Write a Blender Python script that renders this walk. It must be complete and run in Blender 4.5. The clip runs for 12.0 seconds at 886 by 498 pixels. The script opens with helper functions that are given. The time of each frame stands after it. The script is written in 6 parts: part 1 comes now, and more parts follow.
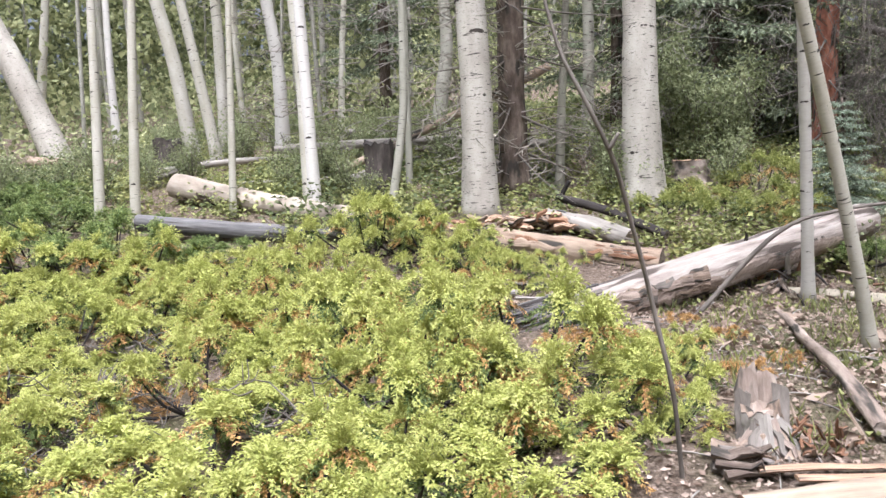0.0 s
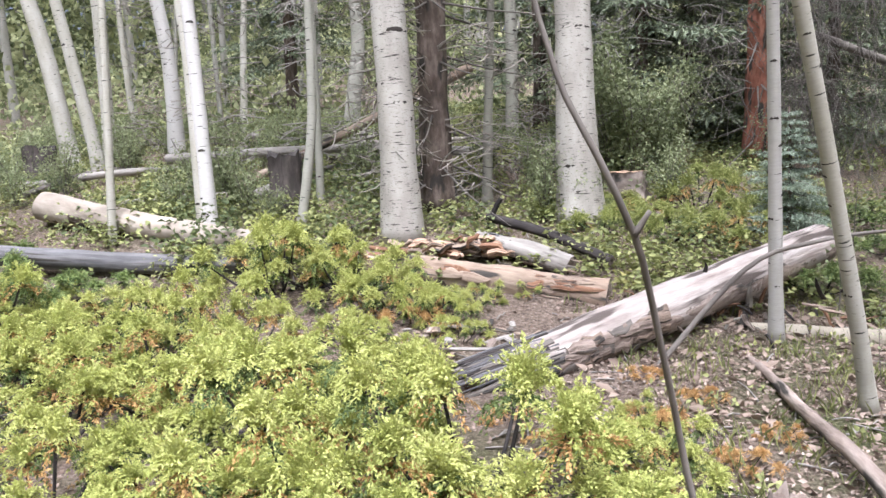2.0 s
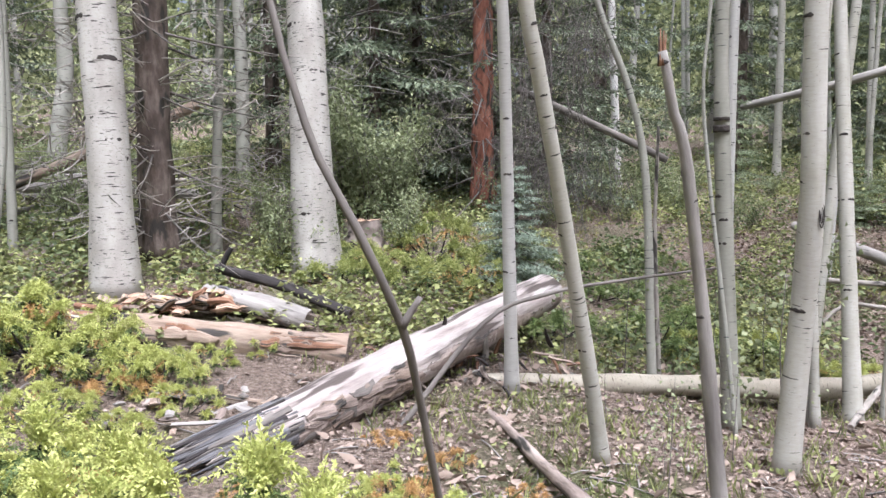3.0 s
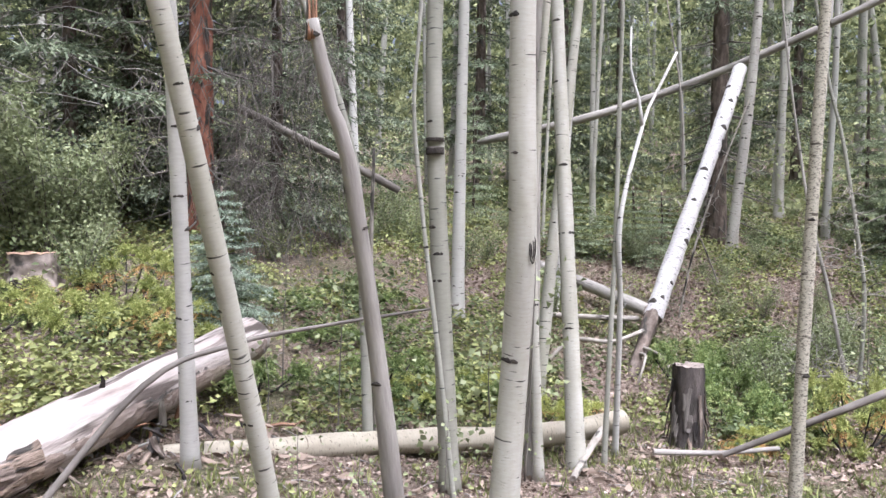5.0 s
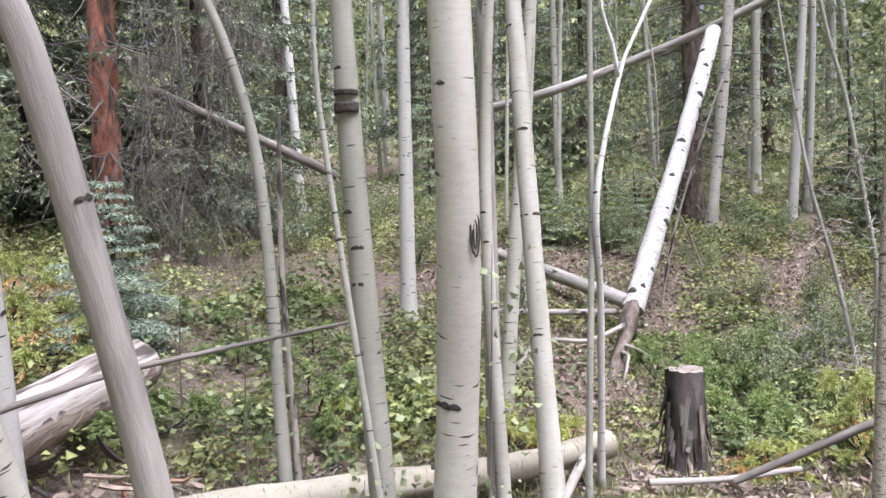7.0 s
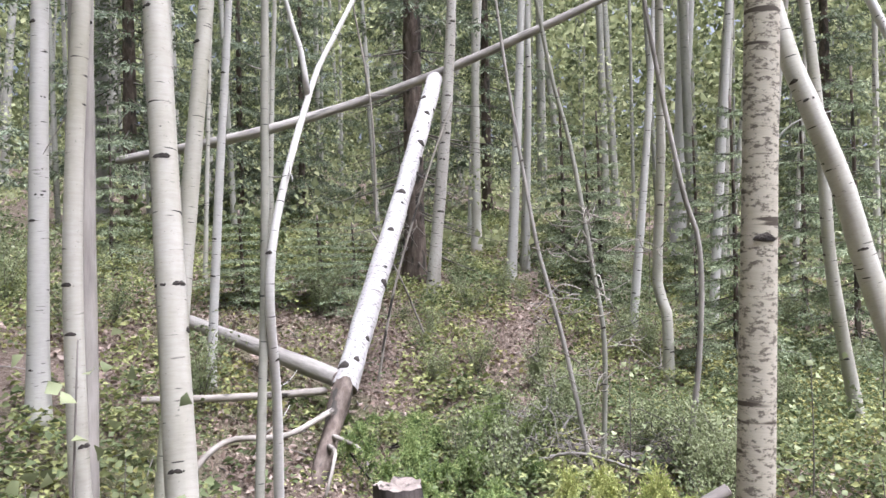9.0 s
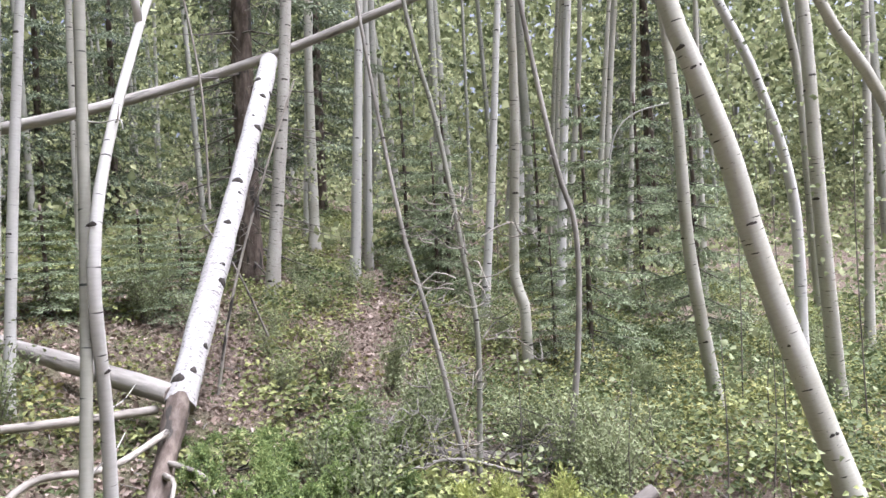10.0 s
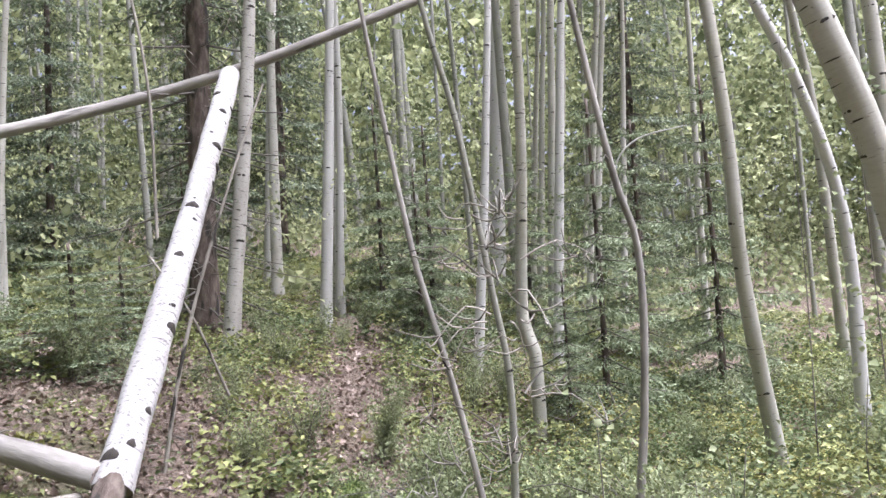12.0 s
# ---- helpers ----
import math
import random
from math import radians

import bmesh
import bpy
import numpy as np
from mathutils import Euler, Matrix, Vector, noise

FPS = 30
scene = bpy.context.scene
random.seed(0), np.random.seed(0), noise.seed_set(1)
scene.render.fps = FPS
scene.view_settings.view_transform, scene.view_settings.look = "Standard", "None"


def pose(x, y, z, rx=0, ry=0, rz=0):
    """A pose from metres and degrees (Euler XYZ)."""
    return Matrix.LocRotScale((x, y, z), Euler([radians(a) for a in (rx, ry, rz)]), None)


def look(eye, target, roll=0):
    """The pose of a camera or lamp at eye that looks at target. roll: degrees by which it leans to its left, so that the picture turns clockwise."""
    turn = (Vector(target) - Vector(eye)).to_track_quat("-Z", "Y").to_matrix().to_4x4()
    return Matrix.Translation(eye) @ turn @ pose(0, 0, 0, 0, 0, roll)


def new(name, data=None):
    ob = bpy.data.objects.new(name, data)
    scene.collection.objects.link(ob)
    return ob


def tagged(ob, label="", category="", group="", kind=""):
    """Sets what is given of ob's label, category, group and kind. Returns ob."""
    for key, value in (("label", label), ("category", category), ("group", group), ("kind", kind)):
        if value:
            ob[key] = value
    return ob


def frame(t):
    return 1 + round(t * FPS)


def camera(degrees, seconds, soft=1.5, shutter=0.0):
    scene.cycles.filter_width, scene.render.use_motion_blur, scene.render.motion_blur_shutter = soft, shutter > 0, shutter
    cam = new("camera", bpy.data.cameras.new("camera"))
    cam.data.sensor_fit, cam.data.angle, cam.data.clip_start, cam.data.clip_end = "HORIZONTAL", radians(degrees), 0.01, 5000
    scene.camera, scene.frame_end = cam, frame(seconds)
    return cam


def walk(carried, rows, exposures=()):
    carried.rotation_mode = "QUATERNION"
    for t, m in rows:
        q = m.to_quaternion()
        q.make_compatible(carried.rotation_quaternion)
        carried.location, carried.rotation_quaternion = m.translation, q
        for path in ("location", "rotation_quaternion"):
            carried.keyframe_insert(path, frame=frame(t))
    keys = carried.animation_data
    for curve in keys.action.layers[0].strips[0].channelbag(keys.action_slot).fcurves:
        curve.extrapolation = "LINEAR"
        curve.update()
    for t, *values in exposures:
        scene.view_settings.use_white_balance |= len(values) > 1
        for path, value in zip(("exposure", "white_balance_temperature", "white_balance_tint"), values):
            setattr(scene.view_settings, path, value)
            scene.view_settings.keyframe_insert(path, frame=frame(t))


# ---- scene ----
cam = camera(59.3, 12.0)
PATH = [
    (0, (0.751, 0.089, 1.259), (0.374, 2.038, 1.02), -2.3),
    (0.5, (0.738, 0.243, 1.285), (0.281, 2.166, 0.976), -2.7),
    (1, (0.616, 0.313, 1.347), (0.165, 2.234, 1.027), -2.5),
    (1.5, (0.515, 0.602, 1.412), (0.171, 2.55, 1.118), -2.5),
    (2, (0.547, 0.986, 1.45), (0.392, 2.962, 1.185), -2.5),
    (2.5, (0.552, 1.062, 1.473), (0.725, 3.042, 1.252), -1.6),
    (3, (0.544, 1.316, 1.494), (1.067, 3.239, 1.316), -0.7),
    (3.5, (0.688, 1.522, 1.483), (1.475, 3.355, 1.341), -0.2),
    (3.7, (0.782, 1.602, 1.476), (1.642, 3.404, 1.347), -0.2),
    (5.3, (1.314, 1.993, 1.445), (2.402, 3.669, 1.354), 0.4),
    (5.5, (1.396, 2.047, 1.442), (2.474, 3.729, 1.356), 0.3),
    (6, (1.6, 2.226, 1.437), (2.651, 3.925, 1.333), -0.7),
    (6.5, (1.744, 2.502, 1.43), (2.819, 4.18, 1.268), -1.3),
    (7, (1.957, 2.737, 1.385), (3.104, 4.371, 1.272), -2.0),
    (7.5, (2.276, 3.048, 1.421), (3.576, 4.568, 1.418), -1.2),
    (7.7, (2.356, 3.109, 1.412), (3.733, 4.559, 1.417), -0.8),
    (9.3, (3.167, 3.607, 1.424), (4.844, 4.696, 1.437), -2.1),
    (9.5, (3.238, 3.695, 1.375), (4.954, 4.722, 1.394), -2.7),
    (9.7, (3.302, 3.779, 1.387), (5.075, 4.704, 1.391), -2.4),
    (10, (3.428, 3.988, 1.321), (5.276, 4.753, 1.32), -2.5),
    (10.5, (3.7, 4.185, 1.274), (5.594, 4.825, 1.326), -3.3),
    (11, (3.995, 4.353, 1.317), (5.885, 5.004, 1.406), -3.6),
    (11.5, (4.233, 4.58, 1.305), (6.119, 5.239, 1.411), -3.1),
    (12, (4.384, 4.748, 1.223), (6.272, 5.397, 1.35), -3.1),
]
EXPOSURES = [(0, 1.1, 5800, 15), (3.5, 1.24, 5550, 17), (5.5, 1.4, 5600, 18), (7.5, 1.43, 5600, 19), (9.5, 1.5, 5600, 19), (12, 1.56, 5600, 20)]
SKY, SUN = 0.115, 3.3
walk(cam, [(t, look(e, g, r)) for t, e, g, r in PATH], exposures=EXPOSURES)

# ---- light: an overcast sky seen through the crowns ----
world = bpy.data.worlds.new("overcast_sky")
scene.world = world
world.use_nodes = True
wn = world.node_tree
sky = wn.nodes.new("ShaderNodeTexSky")
sky.sky_type, sky.sun_disc = "NISHITA", False
sky.sun_elevation, sky.sun_rotation = radians(58), radians(150)
sky.air_density, sky.dust_density, sky.ozone_density = 0.55, 9.0, 0.3
pale = wn.nodes.new("ShaderNodeHueSaturation")
pale.inputs["Saturation"].default_value = 0.55
wn.links.new(sky.outputs[0], pale.inputs["Color"])
wn.links.new(pale.outputs[0], wn.nodes["Background"].inputs[0])
wn.nodes["Background"].inputs[1].default_value = SKY
sun = new("sun", bpy.data.lights.new("sun", "SUN"))
sun.data.energy, sun.data.angle, sun.data.color = SUN, radians(25), (1.0, 0.96, 0.88)
sun.matrix_world = look((0, 0, 30), (4.0, 10.6, 0))


# ---- materials ----
def mat(name, rough=0.85):
    m = bpy.data.materials.new(name)
    m.use_nodes = True
    b = m.node_tree.nodes["Principled BSDF"]
    b.inputs["Roughness"].default_value = rough
    b.inputs["Specular IOR Level"].default_value = 0.25
    return m, m.node_tree.nodes, m.node_tree.links, b


def ramp(n, stops, interp="LINEAR"):
    r = n.new("ShaderNodeValToRGB")
    r.color_ramp.interpolation = interp
    while len(r.color_ramp.elements) < len(stops):
        r.color_ramp.elements.new(0.5)
    for e, (p, c) in zip(r.color_ramp.elements, stops):
        e.position, e.color = p, (*c, 1) if len(c) == 3 else c
    return r


def vec(n, l, source, scale):
    mp = n.new("ShaderNodeMapping")
    mp.inputs["Scale"].default_value = scale
    l.new(source, mp.inputs[0])
    return mp.outputs[0]


def noise_tex(n, l, source, scale, detail=5.0, rough=0.6):
    t = n.new("ShaderNodeTexNoise")
    t.inputs["Scale"].default_value, t.inputs["Detail"].default_value, t.inputs["Roughness"].default_value = scale, detail, rough
    l.new(source, t.inputs["Vector"])
    return t.outputs["Fac"]


def mix(n, l, fac, a, b, mode="MIX"):
    m = n.new("ShaderNodeMix")
    m.data_type, m.blend_type = "RGBA", mode
    for sock, v in ((m.inputs[0], fac), (m.inputs[6], a), (m.inputs[7], b)):
        if isinstance(v, (int, float)):
            sock.default_value = v
        elif isinstance(v, tuple):
            sock.default_value = (*v, 1)
        else:
            l.new(v, sock)
    return m.outputs[2]


def bump(n, l, b, height, strength, dist):
    k = n.new("ShaderNodeBump")
    k.inputs["Strength"].default_value, k.inputs["Distance"].default_value = strength, dist
    l.new(height, k.inputs["Height"])
    l.new(k.outputs[0], b.inputs["Normal"])


def grain(n, l):
    """Bark coordinates: across, across and along the stem, shifted for each object."""
    a = n.new("ShaderNodeAttribute")
    a.attribute_name = "grain"
    o = n.new("ShaderNodeObjectInfo")
    v = n.new("ShaderNodeVectorMath")
    v.operation = "MULTIPLY_ADD"
    l.new(o.outputs["Random"], v.inputs[0])
    v.inputs[1].default_value = (7, 13, 29)
    l.new(a.outputs["Vector"], v.inputs[2])
    return v.outputs[0], o.outputs["Random"]


def aspen_bark(name, light, dark, lines=0.5, speck=0.55, tint=(0.45, 0.45, 0.3), fleck=42):
    m, n, l, b = mat(name, 0.8)
    g, rnd = grain(n, l)
    big = noise_tex(n, l, vec(n, l, g, (3, 3, 1.2)), 2.0, 4)
    base = mix(n, l, ramp(n, [(0.3, (0, 0, 0)), (0.7, (1, 1, 1))]).outputs[0], light, tint)
    n_ramp = base.node.inputs[0].links[0].from_node
    l.new(big, n_ramp.inputs[0])
    fine = noise_tex(n, l, vec(n, l, g, (20, 20, 110)), 1.0, 4)
    fine_r = ramp(n, [(0.32, (0.82, 0.81, 0.79)), (0.6, (1, 1, 1))])
    l.new(fine, fine_r.inputs[0])
    c = mix(n, l, 0.55, base, fine_r.outputs[0], "MULTIPLY")
    # thin dark lenticels lying across the stem
    len_n = noise_tex(n, l, vec(n, l, g, (10, 10, 85)), 1.0, 1.5, 0.35)
    len_r = ramp(n, [(0.712 - 0.05 * lines, (0, 0, 0)), (0.76 - 0.05 * lines, (1, 1, 1))])
    l.new(len_n, len_r.inputs[0])
    c = mix(n, l, len_r.outputs[0], c, dark)
    sp = noise_tex(n, l, vec(n, l, g, (fleck, fleck, fleck * 2)), 1.0, 4, 0.7)
    sp_r = ramp(n, [(speck + 0.12, (0, 0, 0)), (speck + 0.2, (0.8, 0.8, 0.8))])
    l.new(sp, sp_r.inputs[0])
    c = mix(n, l, sp_r.outputs[0], c, dark)
    hue = mix(n, l, rnd, (0.86, 0.85, 0.80), (1.0, 0.99, 0.97))
    c = mix(n, l, 1.0, c, hue, "MULTIPLY")
    l.new(c, b.inputs["Base Color"])
    bump(n, l, b, fine, 0.22, 0.004)
    return m


def wood(name, stops, streak=(30, 30, 1.6), strength=0.6, crack=0.6, crack_col=(0.05, 0.045, 0.04)):
    """Weathered wood with its grain along the stem."""
    m, n, l, b = mat(name, 0.88)
    g, rnd = grain(n, l)
    a = noise_tex(n, l, vec(n, l, g, streak), 1.0, 6, 0.65)
    r = ramp(n, stops)
    l.new(a, r.inputs[0])
    p = noise_tex(n, l, vec(n, l, g, (4, 4, 2)), 1.0, 4)
    pr = ramp(n, [(0.3, (0.62, 0.6, 0.58)), (0.65, (1.1, 1.08, 1.05))])
    l.new(p, pr.inputs[0])
    c = mix(n, l, 1.0, r.outputs[0], pr.outputs[0], "MULTIPLY")
    k = noise_tex(n, l, vec(n, l, g, (streak[0] * 0.8, streak[1] * 0.8, streak[2] * 0.7)), 1.0, 3, 0.5)
    kr = ramp(n, [(crack - 0.02, (0, 0, 0)), (crack + 0.05, (1, 1, 1))])
    l.new(k, kr.inputs[0])
    c = mix(n, l, kr.outputs[0], c, crack_col)
    l.new(c, b.inputs["Base Color"])
    bump(n, l, b, a, strength, 0.02)
    return m


def leaf(name, stops, translucent=0.35, rough=0.6, patch=0.7, vary=0.75, scale=2.6):
    """Leaves, each a little different, with lighter and darker patches a hand or two wide."""
    m, n, l, b = mat(name, rough)
    geo = n.new("ShaderNodeNewGeometry")
    r = ramp(n, stops)
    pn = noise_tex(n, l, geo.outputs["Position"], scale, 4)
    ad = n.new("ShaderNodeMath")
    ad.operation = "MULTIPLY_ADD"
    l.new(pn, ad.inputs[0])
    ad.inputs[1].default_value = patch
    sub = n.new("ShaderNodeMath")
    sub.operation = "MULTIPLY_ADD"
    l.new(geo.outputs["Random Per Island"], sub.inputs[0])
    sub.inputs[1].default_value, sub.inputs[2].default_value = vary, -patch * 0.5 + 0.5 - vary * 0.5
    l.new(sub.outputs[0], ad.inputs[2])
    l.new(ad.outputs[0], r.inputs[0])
    c = r.outputs[0]
    l.new(c, b.inputs["Base Color"])
    if translucent:
        tr = n.new("ShaderNodeBsdfTranslucent")
        l.new(c, tr.inputs[0])
        ms = n.new("ShaderNodeMixShader")
        ms.inputs[0].default_value = translucent
        l.new(b.outputs[0], ms.inputs[1])
        l.new(tr.outputs[0], ms.inputs[2])
        l.new(ms.outputs[0], n["Material Output"].inputs[0])
    return m


M_ASPEN = aspen_bark("aspen_bark", (0.46, 0.45, 0.425), (0.04, 0.035, 0.032), lines=0.5, speck=0.52, tint=(0.34, 0.33, 0.285))
M_WHITE = aspen_bark("white_bark", (0.51, 0.505, 0.505), (0.05, 0.045, 0.045), lines=0.3, speck=0.56, tint=(0.47, 0.46, 0.455))
M_CHALK = aspen_bark("chalky_dead_bark", (0.49, 0.48, 0.485), (0.11, 0.10, 0.098), lines=0.3, speck=0.43, tint=(0.36, 0.345, 0.35), fleck=26)
M_CREAM = aspen_bark("cream_bark", (0.42, 0.39, 0.33), (0.10, 0.08, 0.06), lines=0.4, speck=0.47, tint=(0.28, 0.25, 0.205))
M_OLD = aspen_bark("old_aspen_bark", (0.47, 0.455, 0.43), (0.035, 0.03, 0.027), lines=1.15, speck=0.47, tint=(0.32, 0.30, 0.28))
M_GREY = aspen_bark("grey_aspen_bark", (0.33, 0.325, 0.30), (0.05, 0.055, 0.05), lines=0.7, tint=(0.25, 0.25, 0.22))
M_SPECK = aspen_bark("speckled_bark", (0.40, 0.375, 0.32), (0.065, 0.054, 0.044), lines=0.7, speck=0.39, tint=(0.36, 0.34, 0.29), fleck=75)
M_DEAD = wood("dead_grey_wood", [(0.25, (0.20, 0.185, 0.175)), (0.55, (0.31, 0.295, 0.28)), (0.75, (0.40, 0.38, 0.36))], streak=(20, 20, 3.0), strength=0.4, crack=0.655, crack_col=(0.13, 0.12, 0.11))
M_DARKWOOD = wood("dark_dead_wood", [(0.25, (0.08, 0.072, 0.065)), (0.55, (0.17, 0.155, 0.145)), (0.8, (0.26, 0.24, 0.225))], streak=(20, 20, 4), strength=0.3, crack=0.68)
M_LOG = wood("weathered_log", [(0.25, (0.19, 0.155, 0.145)), (0.42, (0.32, 0.28, 0.265)), (0.6, (0.425, 0.39, 0.375)), (0.75, (0.50, 0.47, 0.46))], streak=(17, 17, 1.8), strength=0.9, crack=0.565, crack_col=(0.085, 0.07, 0.062))
M_LOGBARK = wood("flaking_log_bark", [(0.25, (0.09, 0.07, 0.058)), (0.5, (0.25, 0.195, 0.16)), (0.75, (0.40, 0.33, 0.28))], streak=(16, 16, 7), strength=0.9, crack=0.56)
M_FLANK = wood("weathered_log_flank", [(0.25, (0.11, 0.088, 0.077)), (0.5, (0.27, 0.22, 0.195)), (0.75, (0.41, 0.36, 0.33))], streak=(15, 15, 3), strength=0.9, crack=0.58)
M_SLATE = wood("silvered_wood", [(0.2, (0.045, 0.045, 0.05)), (0.5, (0.13, 0.13, 0.14)), (0.8, (0.26, 0.257, 0.26))], streak=(22, 22, 1.5), strength=0.8, crack=0.57)
M_PALELOG = wood("pale_log_bark", [(0.2, (0.24, 0.20, 0.165)), (0.45, (0.34, 0.30, 0.26)), (0.75, (0.45, 0.41, 0.365))], streak=(9, 9, 4), strength=0.5, crack=0.69, crack_col=(0.09, 0.07, 0.06))
M_SPLIT = wood("fresh_split_wood", [(0.25, (0.17, 0.12, 0.09)), (0.45, (0.31, 0.25, 0.20)), (0.75, (0.43, 0.37, 0.315))], streak=(18, 18, 1.6), strength=0.9, crack=0.59, crack_col=(0.10, 0.065, 0.045))
M_ROT = wood("rotten_wood", [(0.2, (0.19, 0.11, 0.08)), (0.5, (0.42, 0.29, 0.21)), (0.8, (0.60, 0.48, 0.38))], streak=(25, 25, 3), crack=0.62)
M_TANLOG = wood("tan_log", [(0.25, (0.13, 0.09, 0.068)), (0.48, (0.31, 0.24, 0.19)), (0.75, (0.43, 0.365, 0.305))], streak=(12, 12, 2.5), strength=0.9, crack=0.57)
M_RED = wood("red_spruce_bark", [(0.25, (0.09, 0.04, 0.03)), (0.5, (0.27, 0.115, 0.08)), (0.75, (0.42, 0.22, 0.16))], streak=(14, 14, 5), crack=0.56)
M_SPRUCEBARK = wood("spruce_bark", [(0.25, (0.04, 0.031, 0.027)), (0.48, (0.12, 0.095, 0.082)), (0.75, (0.27, 0.23, 0.205))], streak=(13, 13, 5), strength=0.9, crack=0.58)
M_RUSTWOOD = wood("torn_brown_wood", [(0.25, (0.10, 0.05, 0.03)), (0.55, (0.25, 0.14, 0.09)), (0.8, (0.36, 0.24, 0.17))], streak=(30, 30, 3))
M_CHAR = wood("charred_wood", [(0.25, (0.012, 0.011, 0.011)), (0.55, (0.045, 0.04, 0.04)), (0.8, (0.13, 0.115, 0.11))], streak=(14, 14, 3))
M_DARKCHAR = wood("old_burnt_bark", [(0.25, (0.03, 0.027, 0.027)), (0.55, (0.09, 0.078, 0.075)), (0.8, (0.20, 0.175, 0.165))], streak=(16, 16, 4), strength=0.9)
M_CUT = wood("cut_wood", [(0.25, (0.18, 0.15, 0.135)), (0.55, (0.31, 0.27, 0.245)), (0.8, (0.40, 0.36, 0.33))], streak=(20, 20, 20))
M_TWIG = wood("pale_twig", [(0.3, (0.22, 0.20, 0.18)), (0.7, (0.40, 0.375, 0.345))], streak=(20, 20, 6))
M_KNOT = wood("black_branch_scar", [(0.3, (0.02, 0.018, 0.016)), (0.7, (0.07, 0.06, 0.055))], streak=(30, 30, 30))
M_STONE = wood("pale_rock", [(0.3, (0.17, 0.14, 0.125)), (0.5, (0.30, 0.255, 0.235)), (0.75, (0.42, 0.37, 0.345))], streak=(7, 7, 7), crack=0.6)

M_JUNIPER = leaf("juniper_needles", [(0.0, (0.15, 0.19, 0.055)), (0.3, (0.375, 0.415, 0.12)), (0.65, (0.53, 0.55, 0.19)), (1.0, (0.60, 0.59, 0.29))], 0.35, patch=0.8, vary=0.45)
# darker needle copy for the plumes' insides: their shade is put into the colour
M_JUNIPER_SHADED = leaf("shaded_juniper_needles", [(0.0, (0.05, 0.075, 0.03)), (0.6, (0.14, 0.19, 0.065)), (1.0, (0.26, 0.31, 0.11))])
M_JUNIPER_DEAD = leaf("dry_juniper_needles", [(0.0, (0.28, 0.16, 0.08)), (0.5, (0.52, 0.31, 0.13)), (1.0, (0.70, 0.52, 0.22))])
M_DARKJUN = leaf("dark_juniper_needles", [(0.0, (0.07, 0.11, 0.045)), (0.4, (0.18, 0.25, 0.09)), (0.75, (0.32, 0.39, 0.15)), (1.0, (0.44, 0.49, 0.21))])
M_MIDJUN = leaf("green_juniper_needles", [(0.0, (0.15, 0.185, 0.055)), (0.4, (0.31, 0.35, 0.11)), (0.75, (0.45, 0.475, 0.175)), (1.0, (0.57, 0.565, 0.27))])
# the herbs' darkest stop is kept low to paint shade into their gaps
M_HERB = leaf("herb_leaves", [(0.0, (0.045, 0.055, 0.03)), (0.4, (0.22, 0.245, 0.10)), (0.75, (0.38, 0.40, 0.165)), (1.0, (0.44, 0.43, 0.21))], 0.3, patch=1.0, vary=0.5)
M_MOSSY = leaf("ground_plants", [(0.0, (0.10, 0.10, 0.04)), (0.4, (0.235, 0.235, 0.085)), (0.75, (0.35, 0.335, 0.13)), (1.0, (0.44, 0.38, 0.18))], 0.35, patch=0.9, vary=0.5)
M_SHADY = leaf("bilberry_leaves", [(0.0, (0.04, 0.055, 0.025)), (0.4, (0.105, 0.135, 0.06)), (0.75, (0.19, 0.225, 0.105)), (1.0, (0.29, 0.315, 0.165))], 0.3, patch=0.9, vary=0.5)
M_SHRUB = leaf("shrub_leaves", [(0.0, (0.085, 0.105, 0.055)), (0.5, (0.24, 0.275, 0.145)), (1.0, (0.42, 0.45, 0.275))], 0.35, patch=1.2, vary=0.5)
M_PALE = leaf("pale_blue_green_leaves", [(0.0, (0.17, 0.22, 0.145)), (0.5, (0.40, 0.47, 0.335)), (1.0, (0.62, 0.68, 0.55))], 0.45, patch=0.9, vary=0.5)
M_CROWN = leaf("aspen_leaves", [(0.0, (0.10, 0.15, 0.06)), (0.5, (0.22, 0.29, 0.12)), (1.0, (0.36, 0.43, 0.20))], 0.5)
# wide stops: patches paint in shaded gaps and sky-lit leaves of the far wood
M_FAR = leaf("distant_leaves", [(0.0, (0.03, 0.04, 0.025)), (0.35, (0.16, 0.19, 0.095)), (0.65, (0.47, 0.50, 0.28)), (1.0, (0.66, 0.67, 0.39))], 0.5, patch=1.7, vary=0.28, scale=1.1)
M_SPRUCE = leaf("spruce_needles", [(0.0, (0.06, 0.078, 0.052)), (0.5, (0.17, 0.205, 0.135)), (1.0, (0.32, 0.365, 0.24))], 0.2)
M_MIDSPRUCE = leaf("young_spruce_needles", [(0.0, (0.09, 0.115, 0.07)), (0.5, (0.24, 0.29, 0.175)), (1.0, (0.43, 0.48, 0.31))], 0.25)
M_BLUESPRUCE = leaf("blue_spruce_needles", [(0.0, (0.11, 0.145, 0.105)), (0.5, (0.28, 0.345, 0.265)), (1.0, (0.50, 0.57, 0.465))], 0.2)
M_LITTER = leaf("leaf_litter", [(0.0, (0.09, 0.062, 0.048)), (0.4, (0.23, 0.172, 0.14)), (0.75, (0.34, 0.27, 0.228)), (1.0, (0.48, 0.41, 0.355))], 0.0, 0.9)


